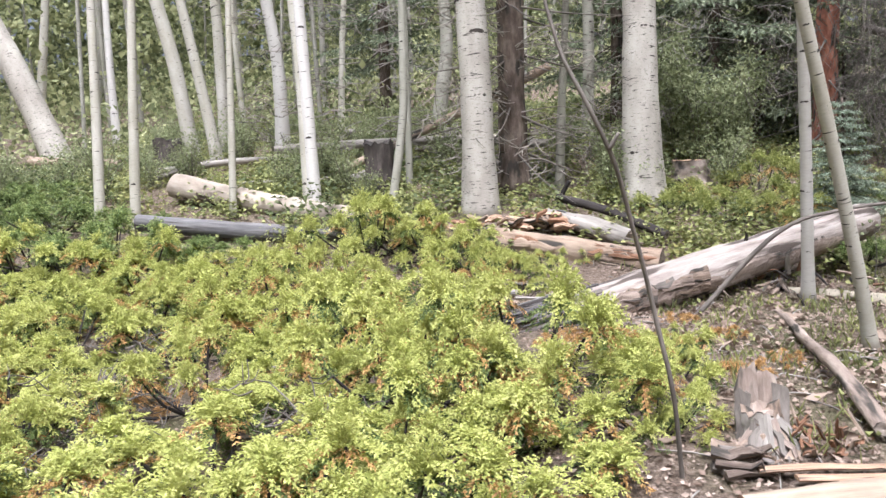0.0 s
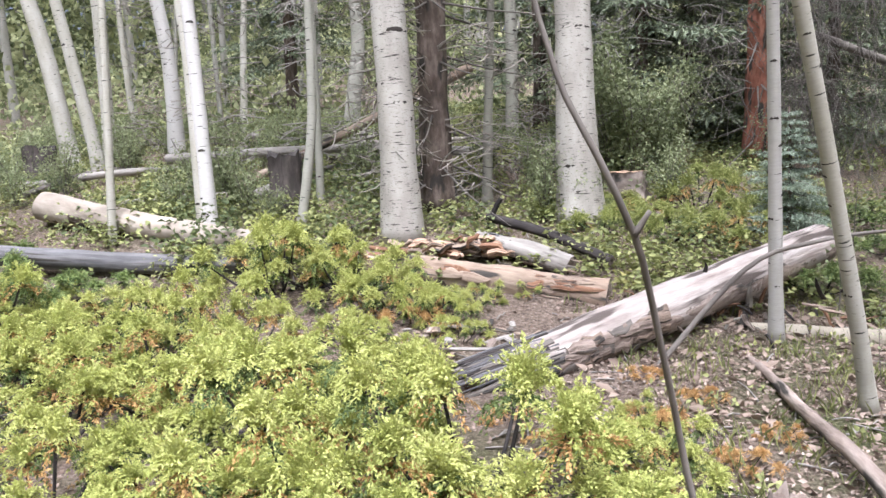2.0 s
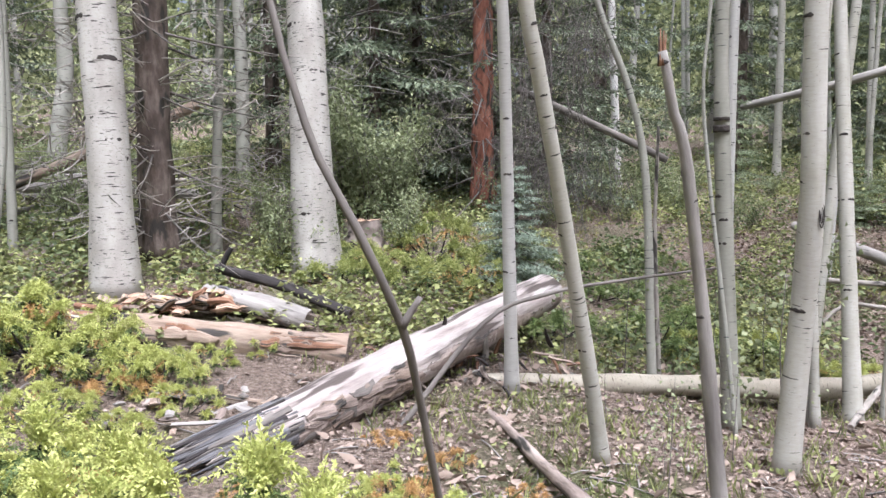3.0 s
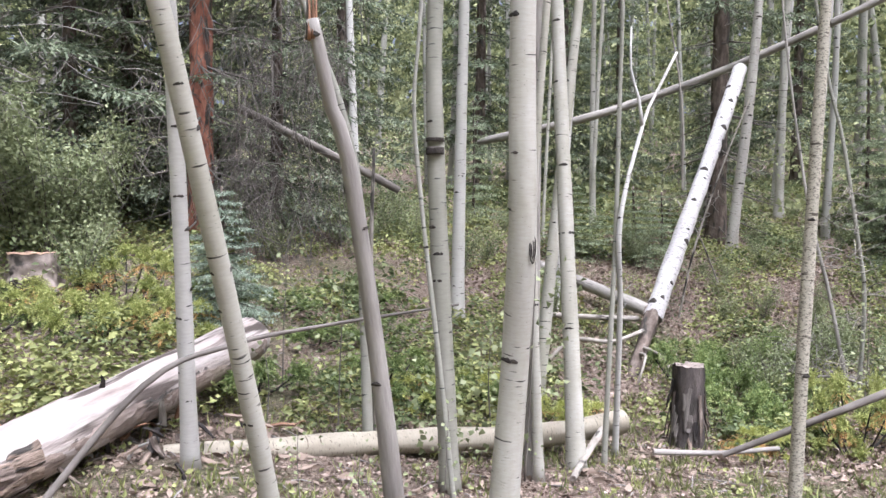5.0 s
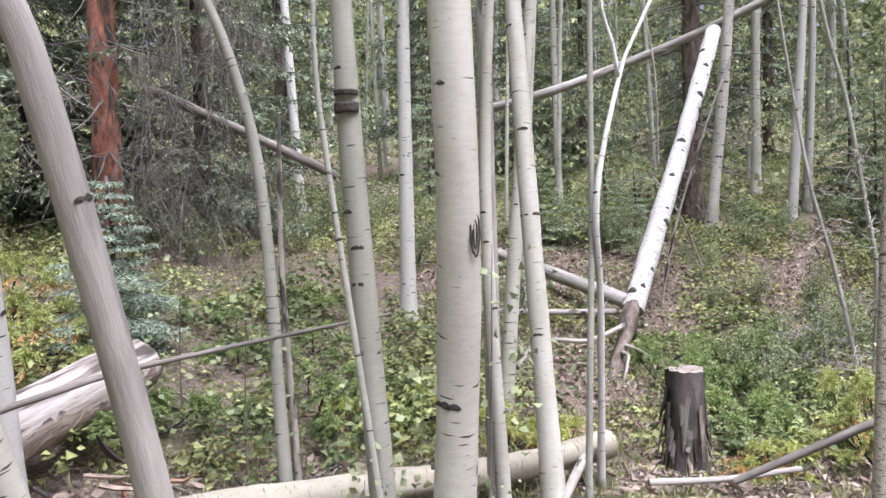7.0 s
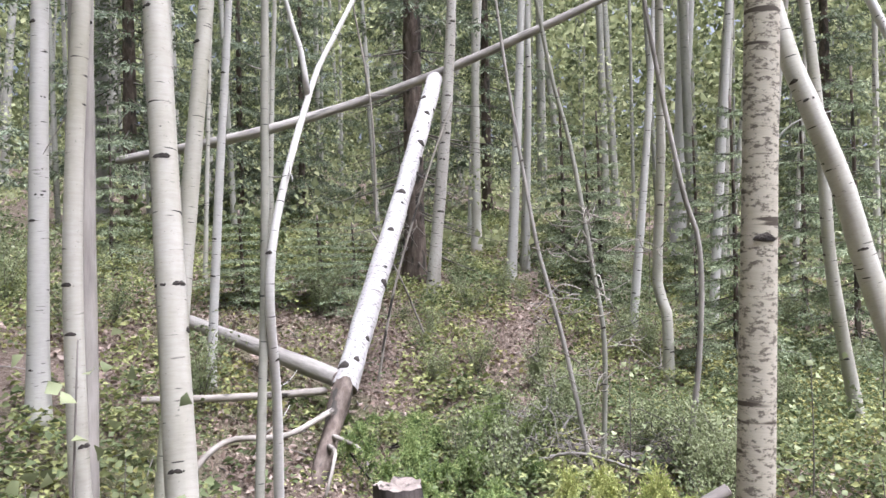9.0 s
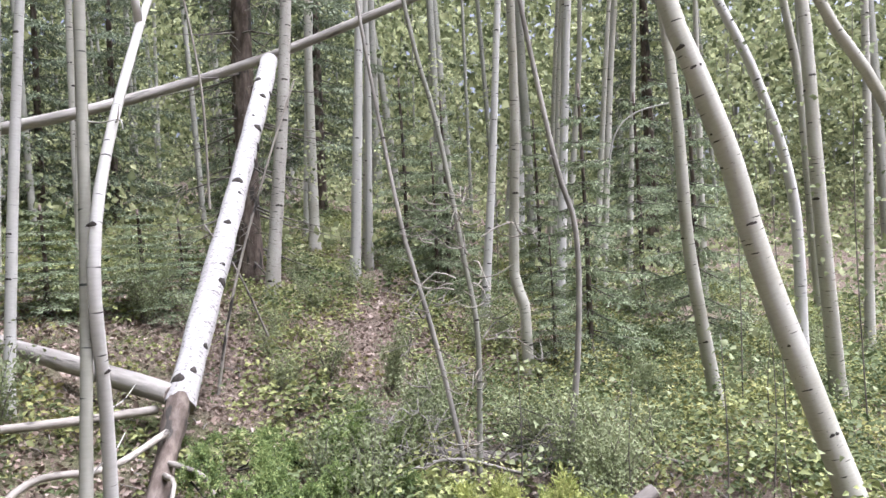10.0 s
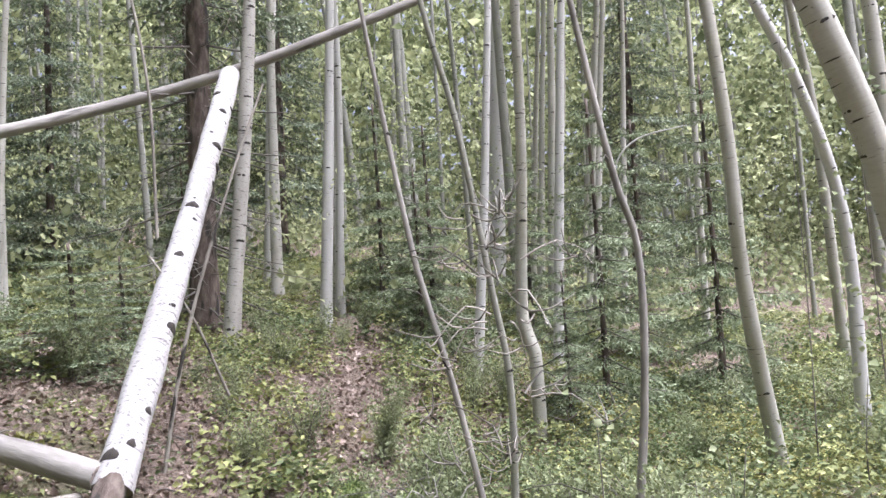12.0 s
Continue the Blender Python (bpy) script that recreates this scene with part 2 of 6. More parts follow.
def ground_material():
    m, n, l, b = mat("forest_floor", 0.95)
    geo = n.new("ShaderNodeNewGeometry")
    p = geo.outputs["Position"]
    fine = noise_tex(n, l, p, 38, 6, 0.75)
    r = ramp(n, [(0.32, (0.05, 0.036, 0.028)), (0.5, (0.19, 0.145, 0.115)), (0.68, (0.36, 0.295, 0.25))])
    l.new(fine, r.inputs[0])
    big = noise_tex(n, l, p, 0.7, 4)
    br = ramp(n, [(0.5, (0, 0, 0)), (0.68, (1, 1, 1))])
    l.new(big, br.inputs[0])
    moss = ramp(n, [(0.3, (0.04, 0.05, 0.02)), (0.55, (0.12, 0.135, 0.055)), (0.75, (0.22, 0.21, 0.10))])
    l.new(fine, moss.inputs[0])
    c = mix(n, l, br.outputs[0], r.outputs[0], moss.outputs[0])
    l.new(c, b.inputs["Base Color"])
    bump(n, l, b, fine, 0.9, 0.05)
    return m


M_GROUND = ground_material()


# ---- ground ----
def soft(v, k=0.5):
    return k * np.logaddexp(0, np.asarray(v, float) / k)


def height(x, y):
    """The lie of the land: nearly level along the trail, then a slope up to the woods."""
    x, y = np.asarray(x, float), np.asarray(y, float)
    low = -0.14 + 0.28 * np.exp(-((x - 1.2) ** 2 + (y - 4.0) ** 2) / 6.0) - 0.22 * np.exp(-((x - 6.3) / 2.2) ** 2 - ((y - 6.2) / 1.6) ** 2)
    low = low + 0.22 * np.exp(-((x + 3.9) ** 2 + (y - 8.0) ** 2) / 5.0)
    s = y - 5.5 - 0.24 * np.clip(x, 0, 7) + 0.35 * np.clip(x - 7.5, 0, 4)
    up = 0.34 * (soft(s) - soft(s - 2.4)) + 0.175 * soft(s - 2.4)
    far = np.hypot(x - 3, y - 3)
    up = up * np.clip(1.6 - far / 120, 0.25, 1.0) + 0.11 * soft(x - 11.5)
    up = 14 * np.tanh(up / 14)
    bumps = 0.035 * np.sin(2.1 * x + 0.7 * np.sin(1.7 * y)) * np.sin(1.8 * y + 0.5) + 0.012 * np.sin(7 * x + 3 * y) * np.sin(6 * y - 2 * x)
    return low + up + bumps


def hz(x, y):
    return float(height(x, y))


def mesh_from(name, verts, faces, smooth=True, attrs=None):
    me = bpy.data.meshes.new(name)
    me.from_pydata([tuple(v) for v in verts] if not isinstance(verts, np.ndarray) else verts.tolist(), [], faces if isinstance(faces, list) else faces.tolist())
    if smooth:
        me.polygons.foreach_set("use_smooth", [True] * len(me.polygons))
    if attrs is not None:
        a = me.attributes.new("grain", "FLOAT_VECTOR", "POINT")
        a.data.foreach_set("vector", np.asarray(attrs, np.float32).ravel())
    me.update()
    return me


def put(name, me, material, parent=None, label=""):
    ob = new(name, me)
    if not me.materials:
        me.materials.append(material)
    if parent is not None:
        ob.parent = parent
    if label:
        ob["label"] = label
    return ob


def build_ground():
    rings = np.concatenate([np.linspace(0, 24, 161), 24 * 1.11 ** np.arange(1, 32)])
    seg = 288
    ang = np.linspace(0, 2 * math.pi, seg, endpoint=False)
    xs, ys = 4 + rings[1:, None] * np.cos(ang), 4 + rings[1:, None] * np.sin(ang)
    zs = height(xs, ys)
    verts = np.concatenate([[[4, 4, hz(4, 4)]], np.stack([xs, ys, zs], -1).reshape(-1, 3)])
    faces = [[0, 1 + k, 1 + (k + 1) % seg] for k in range(seg)]
    for i in range(len(rings) - 2):
        a, b = 1 + i * seg, 1 + (i + 1) * seg
        faces += [[a + k, b + k, b + (k + 1) % seg, a + (k + 1) % seg] for k in range(seg)]
    return tagged(put("ground", mesh_from("ground", verts, faces), M_GROUND), "brown forest floor of litter and moss", "ground", kind="structure")


build_ground()


# ---- builders ----
def curve(pts, step=0.12):
    """A smooth line through the points, evenly sampled."""
    p = np.array(pts, float)
    if len(p) == 2:
        p = np.array([p[0], (p[0] * 2 + p[1]) / 3, (p[0] + 2 * p[1]) / 3, p[1]])
    e = np.vstack([2 * p[0] - p[1], p, 2 * p[-1] - p[-2]])
    out = []
    for i in range(len(p) - 1):
        a, b, c, d = e[i:i + 4]
        k = max(2, int(np.linalg.norm(c - b) / step))
        t = np.linspace(0, 1, k, endpoint=False)[:, None]
        out.append(0.5 * (2 * b + (c - a) * t + (2 * a - 5 * b + 4 * c - d) * t ** 2 + (3 * b - a - 3 * c + d) * t ** 3))
    return np.vstack(out + [p[-1:]])


def frames_along(line):
    tan = np.gradient(line, axis=0)
    tan /= np.linalg.norm(tan, axis=1)[:, None] + 1e-9
    ref = np.array([1.0, 0, 0]) if abs(tan[0][0]) < 0.8 else np.array([0, 1.0, 0])
    us, vs = [], []
    for t in tan:
        u = ref - t * (ref @ t)
        u /= np.linalg.norm(u)
        us.append(u)
        vs.append(np.cross(t, u))
        ref = u
    return tan, np.array(us), np.array(vs)


def tube_data(line, radii, sides=12, wobble=0.05, seed=0, cap=True):
    """Vertices, faces and bark coordinates of a round stem with a slightly uneven skin."""
    rng = np.random.RandomState(seed)
    n = len(line)
    _, us, vs = frames_along(line)
    s = np.concatenate([[0], np.cumsum(np.linalg.norm(np.diff(line, axis=0), axis=1))])
    th = np.linspace(0, 2 * math.pi, sides, endpoint=False)
    ph = rng.rand(4) * 6.3
    un = 1 + wobble * (np.sin(2 * th[None] + ph[0] + s[:, None] * 1.7) * 0.6 + np.sin(3 * th[None] + ph[1] - s[:, None] * 2.9) * 0.4 + 0.5 * np.sin(s[:, None] * 9 + ph[2]) + rng.randn(n, sides) * 0.25)
    rad = np.asarray(radii)[:, None] * un
    v = line[:, None] + us[:, None] * (rad * np.cos(th))[..., None] + vs[:, None] * (rad * np.sin(th))[..., None]
    g = np.stack([rad * np.cos(th), rad * np.sin(th), np.repeat(s[:, None], sides, 1)], -1).reshape(-1, 3)
    v = v.reshape(-1, 3)
    faces = []
    for i in range(n - 1):
        for k in range(sides):
            faces.append([i * sides + k, i * sides + (k + 1) % sides, (i + 1) * sides + (k + 1) % sides, (i + 1) * sides + k])
    if cap:
        faces += [list(range(sides))[::-1], list(range((n - 1) * sides, n * sides))]
    return v, faces, g


def stem_mesh(name, pts, r0, r1, sides=12, wobble=0.05, seed=0, flare=0.0, step=0.12):
    line = curve(pts, step)
    f = np.linspace(0, 1, len(line))
    rad = r0 + (r1 - r0) * f
    if flare:
        s = np.concatenate([[0], np.cumsum(np.linalg.norm(np.diff(line, axis=0), axis=1))])
        rad = rad * (1 + flare * np.exp(-s / (2.2 * r0 + 0.03)))
    return mesh_from(name, *tube_data(line, rad, sides, wobble, seed)[:2], attrs=tube_data(line, rad, sides, wobble, seed)[2])


def twigs_mesh(name, lines, r0, r1=0.0015, sides=3, step=0.08):
    """Several thin twigs as one mesh."""
    V, Fc, G, off = [], [], [], 0
    for i, pts in enumerate(lines):
        line = curve(pts, step)
        v, f, g = tube_data(line, np.linspace(r0, r1, len(line)), sides, 0.02, i, cap=False)
        V.append(v)
        G.append(g + i)
        Fc += [[a + off for a in q] for q in f]
        off += len(v)
    return mesh_from(name, np.vstack(V), Fc, attrs=np.vstack(G))


def blades(name, base, way, length, width, rng, droop=0.15, face=None):
    """One leaf blade for each base point: a small fold of two triangles."""
    n = len(base)
    way = way / (np.linalg.norm(way, axis=1)[:, None] + 1e-9)
    side = np.cross(way, rng.randn(n, 3) if face is None else face + 0.7 * rng.randn(n, 3))
    side /= np.linalg.norm(side, axis=1)[:, None] + 1e-9
    nor = np.cross(side, way)
    L, W = (np.asarray(length) * np.ones(n))[:, None], (np.asarray(width) * np.ones(n))[:, None]
    mid = base + way * L * 0.45
    v = np.stack([base, mid + side * W * 0.5 + nor * W * 0.18, base + way * L - nor * L * droop, mid - side * W * 0.5 + nor * W * 0.18], 1).reshape(-1, 3)
    i = np.arange(n)[:, None] * 4
    faces = np.concatenate([i + [0, 1, 2], i + [0, 2, 3]], 1).reshape(-1, 3)
    me = bpy.data.meshes.new(name)
    me.vertices.add(len(v))
    me.vertices.foreach_set("co", v.astype(np.float32).ravel())
    me.loops.add(faces.size)
    me.loops.foreach_set("vertex_index", faces.astype(np.int32).ravel())
    me.polygons.add(len(faces))
    me.polygons.foreach_set("loop_start", np.arange(0, faces.size, 3, dtype=np.int32))
    me.update(calc_edges=True)
    me.validate()
    return me


def unit(rng, n):
    v = rng.randn(n, 3)
    return v / np.linalg.norm(v, axis=1)[:, None]


def empty(name, loc, label, category, group="", kind=""):
    ob = new(name)
    ob.location = loc
    ob.empty_display_size = 0.1
    return tagged(ob, label, category, group, kind)


def local(pts, o):
    return [tuple(np.array(p, float) - np.array(o, float)) for p in pts]


# branch scars: an eye-shaped boss, shared by all stems
def scar_mesh():
    rng = np.random.RandomState(5)
    v, f = [], []
    for i, (r, z) in enumerate([(1.0, 0.0), (0.75, 0.45), (0.35, 0.7)]):
        for k in range(9):
            a = 2 * math.pi * k / 9
            q = r * (1 + 0.25 * rng.randn() * 0.5)
            v.append((q * math.cos(a) * 1.5, q * math.sin(a) * 0.62 - 0.18 * abs(math.cos(a)), z))
    for i in range(2):
        for k in range(9):
            f.append([i * 9 + k, i * 9 + (k + 1) % 9, i * 9 + 9 + (k + 1) % 9, i * 9 + 9 + k])
    f.append(list(range(18, 27)))
    return mesh_from("branch_scar", np.array(v), f, attrs=np.array(v) * 0.02)


SCAR = scar_mesh()
SCAR.materials.append(M_KNOT)


def add_scars(parent, line, radii, count, rng, size, zmax=4.5, z0=0.15, proud=0.28, tall=1.0):
    tan, us, vs = frames_along(line)
    zs = line[:, 2] - line[0, 2]
    idx = np.where((zs > z0) & (zs < zmax))[0]
    if len(idx) < 2:
        idx = np.arange(len(line))
    for k in range(count):
        i = idx[int((k + rng.rand()) / count * len(idx)) % len(idx)]
        a = rng.rand() * 6.3
        out = us[i] * math.cos(a) + vs[i] * math.sin(a)
        x = np.cross(tan[i], out)
        m = Matrix.Identity(4)
        s = size * (0.6 + 0.8 * rng.rand())
        for c, (w, q) in enumerate(((x, s), (tan[i], s * tall), (out, s * proud))):
            for r in range(3):
                m[r][c] = w[r] * q
        p = line[i] + out * radii[i] * 0.93
        m[0][3], m[1][3], m[2][3] = p
        ob = new("branch_scar", SCAR)
        ob.parent = parent
        ob.matrix_local = m


def crown_mesh(seed, n=700):
    """Leaves in loose clumps round a few limbs, about 2.4 m wide."""
    rng = np.random.RandomState(seed)
    cl = unit(rng, 26) * (0.35 + 0.65 * rng.rand(26, 1)) * [1.15, 1.15, 1.7]
    base = cl[rng.randint(0, 26, n)] + rng.randn(n, 3) * 0.22
    return blades("crown", base, unit(rng, n) + [0, 0, -0.3], 0.085, 0.08, rng)


CROWNS = [crown_mesh(s) for s in (1, 2, 3)]
CROWN_LIMBS = []
for s in (1, 2, 3):
    rng_l = np.random.RandomState(20 + s)
    CROWN_LIMBS.append(twigs_mesh("limbs", [[(0, 0, -1.6 + k * 0.35), tuple(np.array([math.cos(k * 2.4), math.sin(k * 2.4), 0.6]) * 0.5 + [0, 0, -1.5 + k * 0.35]), tuple(np.array([math.cos(k * 2.4 + 0.3), math.sin(k * 2.4 + 0.3), 1.0]) * 1.0 + [0, 0, -1.5 + k * 0.35])] for k in range(8)], 0.02, 0.004, step=0.25))
tree_seed = [100]

ASPEN_LOOK = {
    "slim": (M_WHITE, "slim pale aspen with smooth whitish bark", 10), "leaning": (M_ASPEN, "leaning aspen with olive-cream bark and dark scars", 9),
    "grey": (M_GREY, "upright aspen with grey bark and rough dark bands", 10), "big": (M_ASPEN, "straight cream-barked aspen with black branch scars", 14),
    "forked": (M_ASPEN, "forked aspen with smooth cream bark", 8), "thin": (M_ASPEN, "thin young aspen with pale olive bark", 6),
    "right": (M_GREY, "slender grey-olive aspen beside the trail", 7), "white": (M_WHITE, "chalk-white aspen with small black knots", 9),
    "fallen_against": (M_OLD, "thick pale aspen leaning far over", 5), "old": (M_OLD, "thick old aspen with scarred cream bark", 16),
    "speckled": (M_SPECK, "slender aspen with brown-speckled grey-olive bark", 10),
    "kinked": (M_ASPEN, "young aspen with a kink in its stem", 6),
}


def aspen_tree(pts, r, look_name="thin", tall=None):
    material, label, scars = ASPEN_LOOK[look_name]
    tree_seed[0] += 1
    rng = np.random.RandomState(tree_seed[0])
    p = [np.array(q, float) for q in pts]
    d = p[1] - p[0]
    z = hz(p[0][0], p[0][1])
    if p[0][2] > z - 0.05:
        w = d / max(d[2], 0.2)
        foot = p[0] + w * (z - p[0][2])
        foot[2] = hz(foot[0], foot[1]) - 0.06
        if p[0][2] - foot[2] > 0.25:
            p = [foot] + p
        else:
            p[0] = foot
    top = p[-1] - p[-2]
    top /= np.linalg.norm(top)
    H = tall or min(13, 5.0 + r * 60)
    k = p[-1]
    dirn = top
    while k[2] - p[0][2] < H:
        dirn = dirn * 0.8 + np.array([0, 0, 0.2]) + rng.randn(3) * 0.03
        dirn /= np.linalg.norm(dirn)
        k = k + dirn * 1.3
        p.append(k)
    o = p[0].copy()
    q = local(p, o)
    tree = empty("aspen_tree", o, label, "tree", "aspens of the wood")
    line = curve(q, 0.14)
    f = (line[:, 2] - line[0, 2]) / H
    s = np.linalg.norm(line, axis=1)
    rad = r * (1.04 - 0.72 * np.clip(f, 0, 1.05)) * (1 + 0.35 * np.exp(-s / (2.0 * r + 0.04)))
    sides = 18 if r > 0.09 else 12
    v, fc, g = tube_data(line, rad, sides, 0.035, tree_seed[0])
    trunk = put("trunk", mesh_from("trunk", v, fc, attrs=g), material, tree)
    add_scars(trunk, line, rad, int(scars * 2.2) + 8, rng, 0.007 + r * (0.19 if look_name == "old" else 0.13))
    c = line[-1] + [0, 0, -0.6]
    i = tree_seed[0] % 3
    for me, nm, m in ((CROWNS[i], "crown", M_CROWN), (CROWN_LIMBS[i], "limb", M_ASPEN)):
        ob = tagged(put(nm, me, m, tree), kind="stuff")
        ob.location, ob.rotation_euler = c, (0, 0, rng.rand() * 6.3)
    return tree


DEAD_LOOK = {
    "broken": (M_DEAD, "dead barkless grey trunk with a broken brown top", 5), "bare": (M_GREY, "thin bare dead stem with grey bark", 3),
    "stub": (M_TWIG, "short dry stick standing upright", 2), "dark": (M_DEAD, "dark grey dead stem standing upright", 4),
    "wavy": (M_WHITE, "pale wavy sapling with a bent top", 4), "speckled": (M_SPECK, "trunk with brown-speckled grey bark beside the trail", 8),
}


def dead_tree(pts, r, look_name="bare"):
    material, label, scars = DEAD_LOOK[look_name]
    tree_seed[0] += 1
    rng = np.random.RandomState(tree_seed[0])
    p = [np.array(q, float) for q in pts]
    w = (p[1] - p[0]) / max(p[1][2] - p[0][2], 0.2)
    foot = p[0] + w * (hz(p[0][0], p[0][1]) - p[0][2])
    foot[2] = hz(foot[0], foot[1]) - 0.05
    if p[0][2] - foot[2] > 0.2:
        p = [foot] + p
    else:
        p[0] = foot
    if look_name not in ("stub", "wavy", "broken") and p[-1][2] < 6:
        e = (p[-1] - p[-2]) / np.linalg.norm(p[-1] - p[-2])
        p += [p[-1] + (e * 0.7 + np.array([0, 0, 0.3])) * 1.2, p[-1] + (e * 0.6 + np.array([0, 0, 0.4])) * 2.4]
    o = p[0].copy()
    q = local(p, o)
    tree = empty("dead_tree", o, label, "tree", "dead stems of the wood")
    line = curve(q, 0.1)
    f = np.linspace(0, 1, len(line))
    rad = r * (1.05 - 0.55 * f) * (1 + 0.25 * np.exp(-np.linalg.norm(line, axis=1) / 0.12))
    v, fc, g = tube_data(line, rad, 12 if r > 0.03 else 8, 0.06, tree_seed[0])
    trunk = put("trunk", mesh_from("trunk", v, fc, attrs=g), material, tree)
    add_scars(trunk, line, rad, scars, rng, 0.006 + r * 0.16, 3.5)
    if look_name == "broken":
        for k in range(7):
            u = np.array([math.cos(k * 0.9), math.sin(k * 0.9), 0]) * r * 0.3
            s0 = line[-1] + u - [0, 0, 0.05]
            put("broken_top", stem_mesh("broken_top", [tuple(s0), tuple(s0 + [0, 0, 0.05]), tuple(s0 + u * 0.3 + [0, 0, 0.07 + 0.06 * rng.rand()])], 0.007, 0.002, 5, 0.1, k), M_RUSTWOOD, tree, "torn brown wood")
    # dry side twigs
    lines = []
    for k in range(0 if look_name == "broken" else 6):
        i = rng.randint(len(line) // 3, len(line) - 1)
        a = rng.rand() * 6.3
        d = np.array([math.cos(a), math.sin(a), 0.5 * rng.randn()])
        lines.append([line[i], line[i] + d * 0.05, line[i] + d * (0.1 + 0.14 * rng.rand()) * 0.55 + [0, 0, 0.05 * rng.randn()]])
    for tw in lines:
        put("twig", twigs_mesh("twig", [tw], min(0.006, max(0.003, r * 0.14)), 0.0015, 4), material, tree)
    return tree


# ---- standing stems ----
# trunks beside the trail
aspen_tree([(2.28, 6.02, 0.1), (2.21, 5.88, 1.2), (2.12, 5.70, 2.3), (2.06, 5.6, 3.0)], 0.044, "slim")
aspen_tree([(2.31, 4.78, 0.05), (2.21, 4.70, 0.45), (2.0, 4.545, 1.25), (1.80, 4.40, 1.97), (1.70, 4.33, 2.35)], 0.039, "leaning")
dead_tree([(2.28, 3.85, 0.68), (2.21, 3.82, 1.08), (2.09, 3.75, 1.59), (2.04, 3.74, 1.71), (2.00, 3.72, 1.84), (1.98, 3.72, 1.92)], 0.032, "broken")
dead_tree([(3.44, 6.27, 0.30), (3.42, 6.34, 1.51), (3.33, 6.43, 2.13), (3.16, 6.57, 2.74)], 0.031, "bare")
dead_tree([(3.53, 6.33, 0.30), (3.52, 6.37, 1.10), (3.55, 6.39, 1.86)], 0.021, "stub")
aspen_tree([(3.55, 5.47, -0.06), (3.50, 5.48, 0.80), (3.46, 5.50, 1.78), (3.47, 5.53, 2.55)], 0.054, "grey")
aspen_tree([(3.17, 4.48, 0.31), (3.17, 4.42, 0.86), (3.12, 4.32, 1.41), (3.08, 4.28, 2.20)], 0.060, "big")
dead_tree([(3.41, 5.35, 0.54), (3.34, 5.44, 1.45), (3.31, 5.48, 2.01), (3.35, 5.48, 2.52)], 0.014, "bare")
aspen_tree([(4.62, 5.65, 0.21), (4.76, 5.94, 1.77), (4.91, 6.24, 3.33)], 0.058, "forked")
aspen_tree([(5.41, 6.97, -0.13), (5.65, 7.0, 1.65), (5.89, 7.02, 3.44)], 0.055, "forked")
dead_tree([(4.25, 5.62, 0.05), (4.30, 5.68, 1.88), (4.33, 5.70, 2.72)], 0.043, "dark")
aspen_tree([(4.22, 5.51, -0.20), (4.21, 5.54, 0.41), (4.21, 5.58, 1.06), (4.23, 5.60, 1.71)], 0.031, "thin")
dead_tree([(4.85, 5.59, 0.10), (4.88, 5.60, 0.53), (4.96, 5.64, 1.31), (5.02, 5.69, 1.93), (5.06, 5.71, 2.83)], 0.018, "bare")
wavy = dead_tree([(5.12, 5.77, -0.11), (5.01, 5.64, 0.80), (4.95, 5.59, 1.42), (5.32, 5.75, 2.08), (5.49, 5.77, 2.34), (5.68, 5.78, 2.61)], 0.021, "wavy")
put("side_stem", stem_mesh("side_stem", local([(5.30, 5.745, 2.06), (5.29, 5.77, 2.25), (5.24, 5.80, 2.45), (5.27, 5.83, 2.75)], wavy.location), 0.013, 0.006, 8, 0.06, 5), M_WHITE, wavy)
aspen_tree([(4.09, 3.77, -0.1), (4.11, 3.745, 1.1), (4.14, 3.72, 2.2), (4.2, 3.72, 3.0)], 0.027, "speckled")
aspen_tree([(5.56, 8.40, 1.07), (5.61, 8.44, 2.44), (5.65, 8.46, 3.55)], 0.066, "white")
# trunks behind the juniper
aspen_tree([(-7.30, 10.86, 1.39), (-7.92, 10.91, 2.77), (-8.33, 10.93, 3.57)], 0.200, "fallen_against")
aspen_tree([(-4.23, 7.31, 0.84), (-4.26, 7.44, 1.95), (-4.29, 7.56, 2.99)], 0.052, "thin")
aspen_tree([(-3.87, 7.34, 0.48), (-3.88, 7.50, 1.82), (-3.88, 7.64, 2.98)], 0.052, "thin")
aspen_tree([(-2.88, 7.54, 0.54), (-2.89, 7.72, 2.07), (-2.90, 7.83, 2.94)], 0.038, "thin")
aspen_tree([(-2.03, 7.68, 0.36), (-2.11, 7.83, 1.75), (-2.19, 7.96, 2.91)], 0.073, "white")
aspen_tree([(-2.12, 7.73, 0.91), (-2.19, 7.87, 2.16), (-2.26, 7.95, 2.91)], 0.052, "thin")
dead_tree([(-1.30, 7.81, 0.56), (-1.16, 8.02, 1.59), (-1.14, 8.09, 2.17), (-1.15, 8.18, 2.87)], 0.046, "bare")
dead_tree([(-1.31, 8.88, 0.92), (-1.32, 9.00, 1.89), (-1.33, 9.09, 2.67)], 0.039, "bare")
aspen_tree([(-0.35, 7.87, 0.81), (-0.36, 7.89, 1.83), (-0.40, 7.95, 2.77)], 0.162, "old")
aspen_tree([(1.29, 8.39, 0.74), (1.26, 8.47, 1.90), (1.26, 8.58, 2.76)], 0.184, "old")
aspen_tree([(-5.32, 11.28, 1.67), (-5.52, 11.37, 2.76), (-5.80, 11.45, 3.81)], 0.113, "thin")
aspen_tree([(-4.62, 10.68, 1.55), (-4.87, 10.78, 2.75), (-5.07, 10.85, 3.65)], 0.082, "thin")
aspen_tree([(-5.02, 11.85, 1.71), (-5.07, 11.98, 2.80), (-5.14, 12.09, 3.88)], 0.091, "thin")
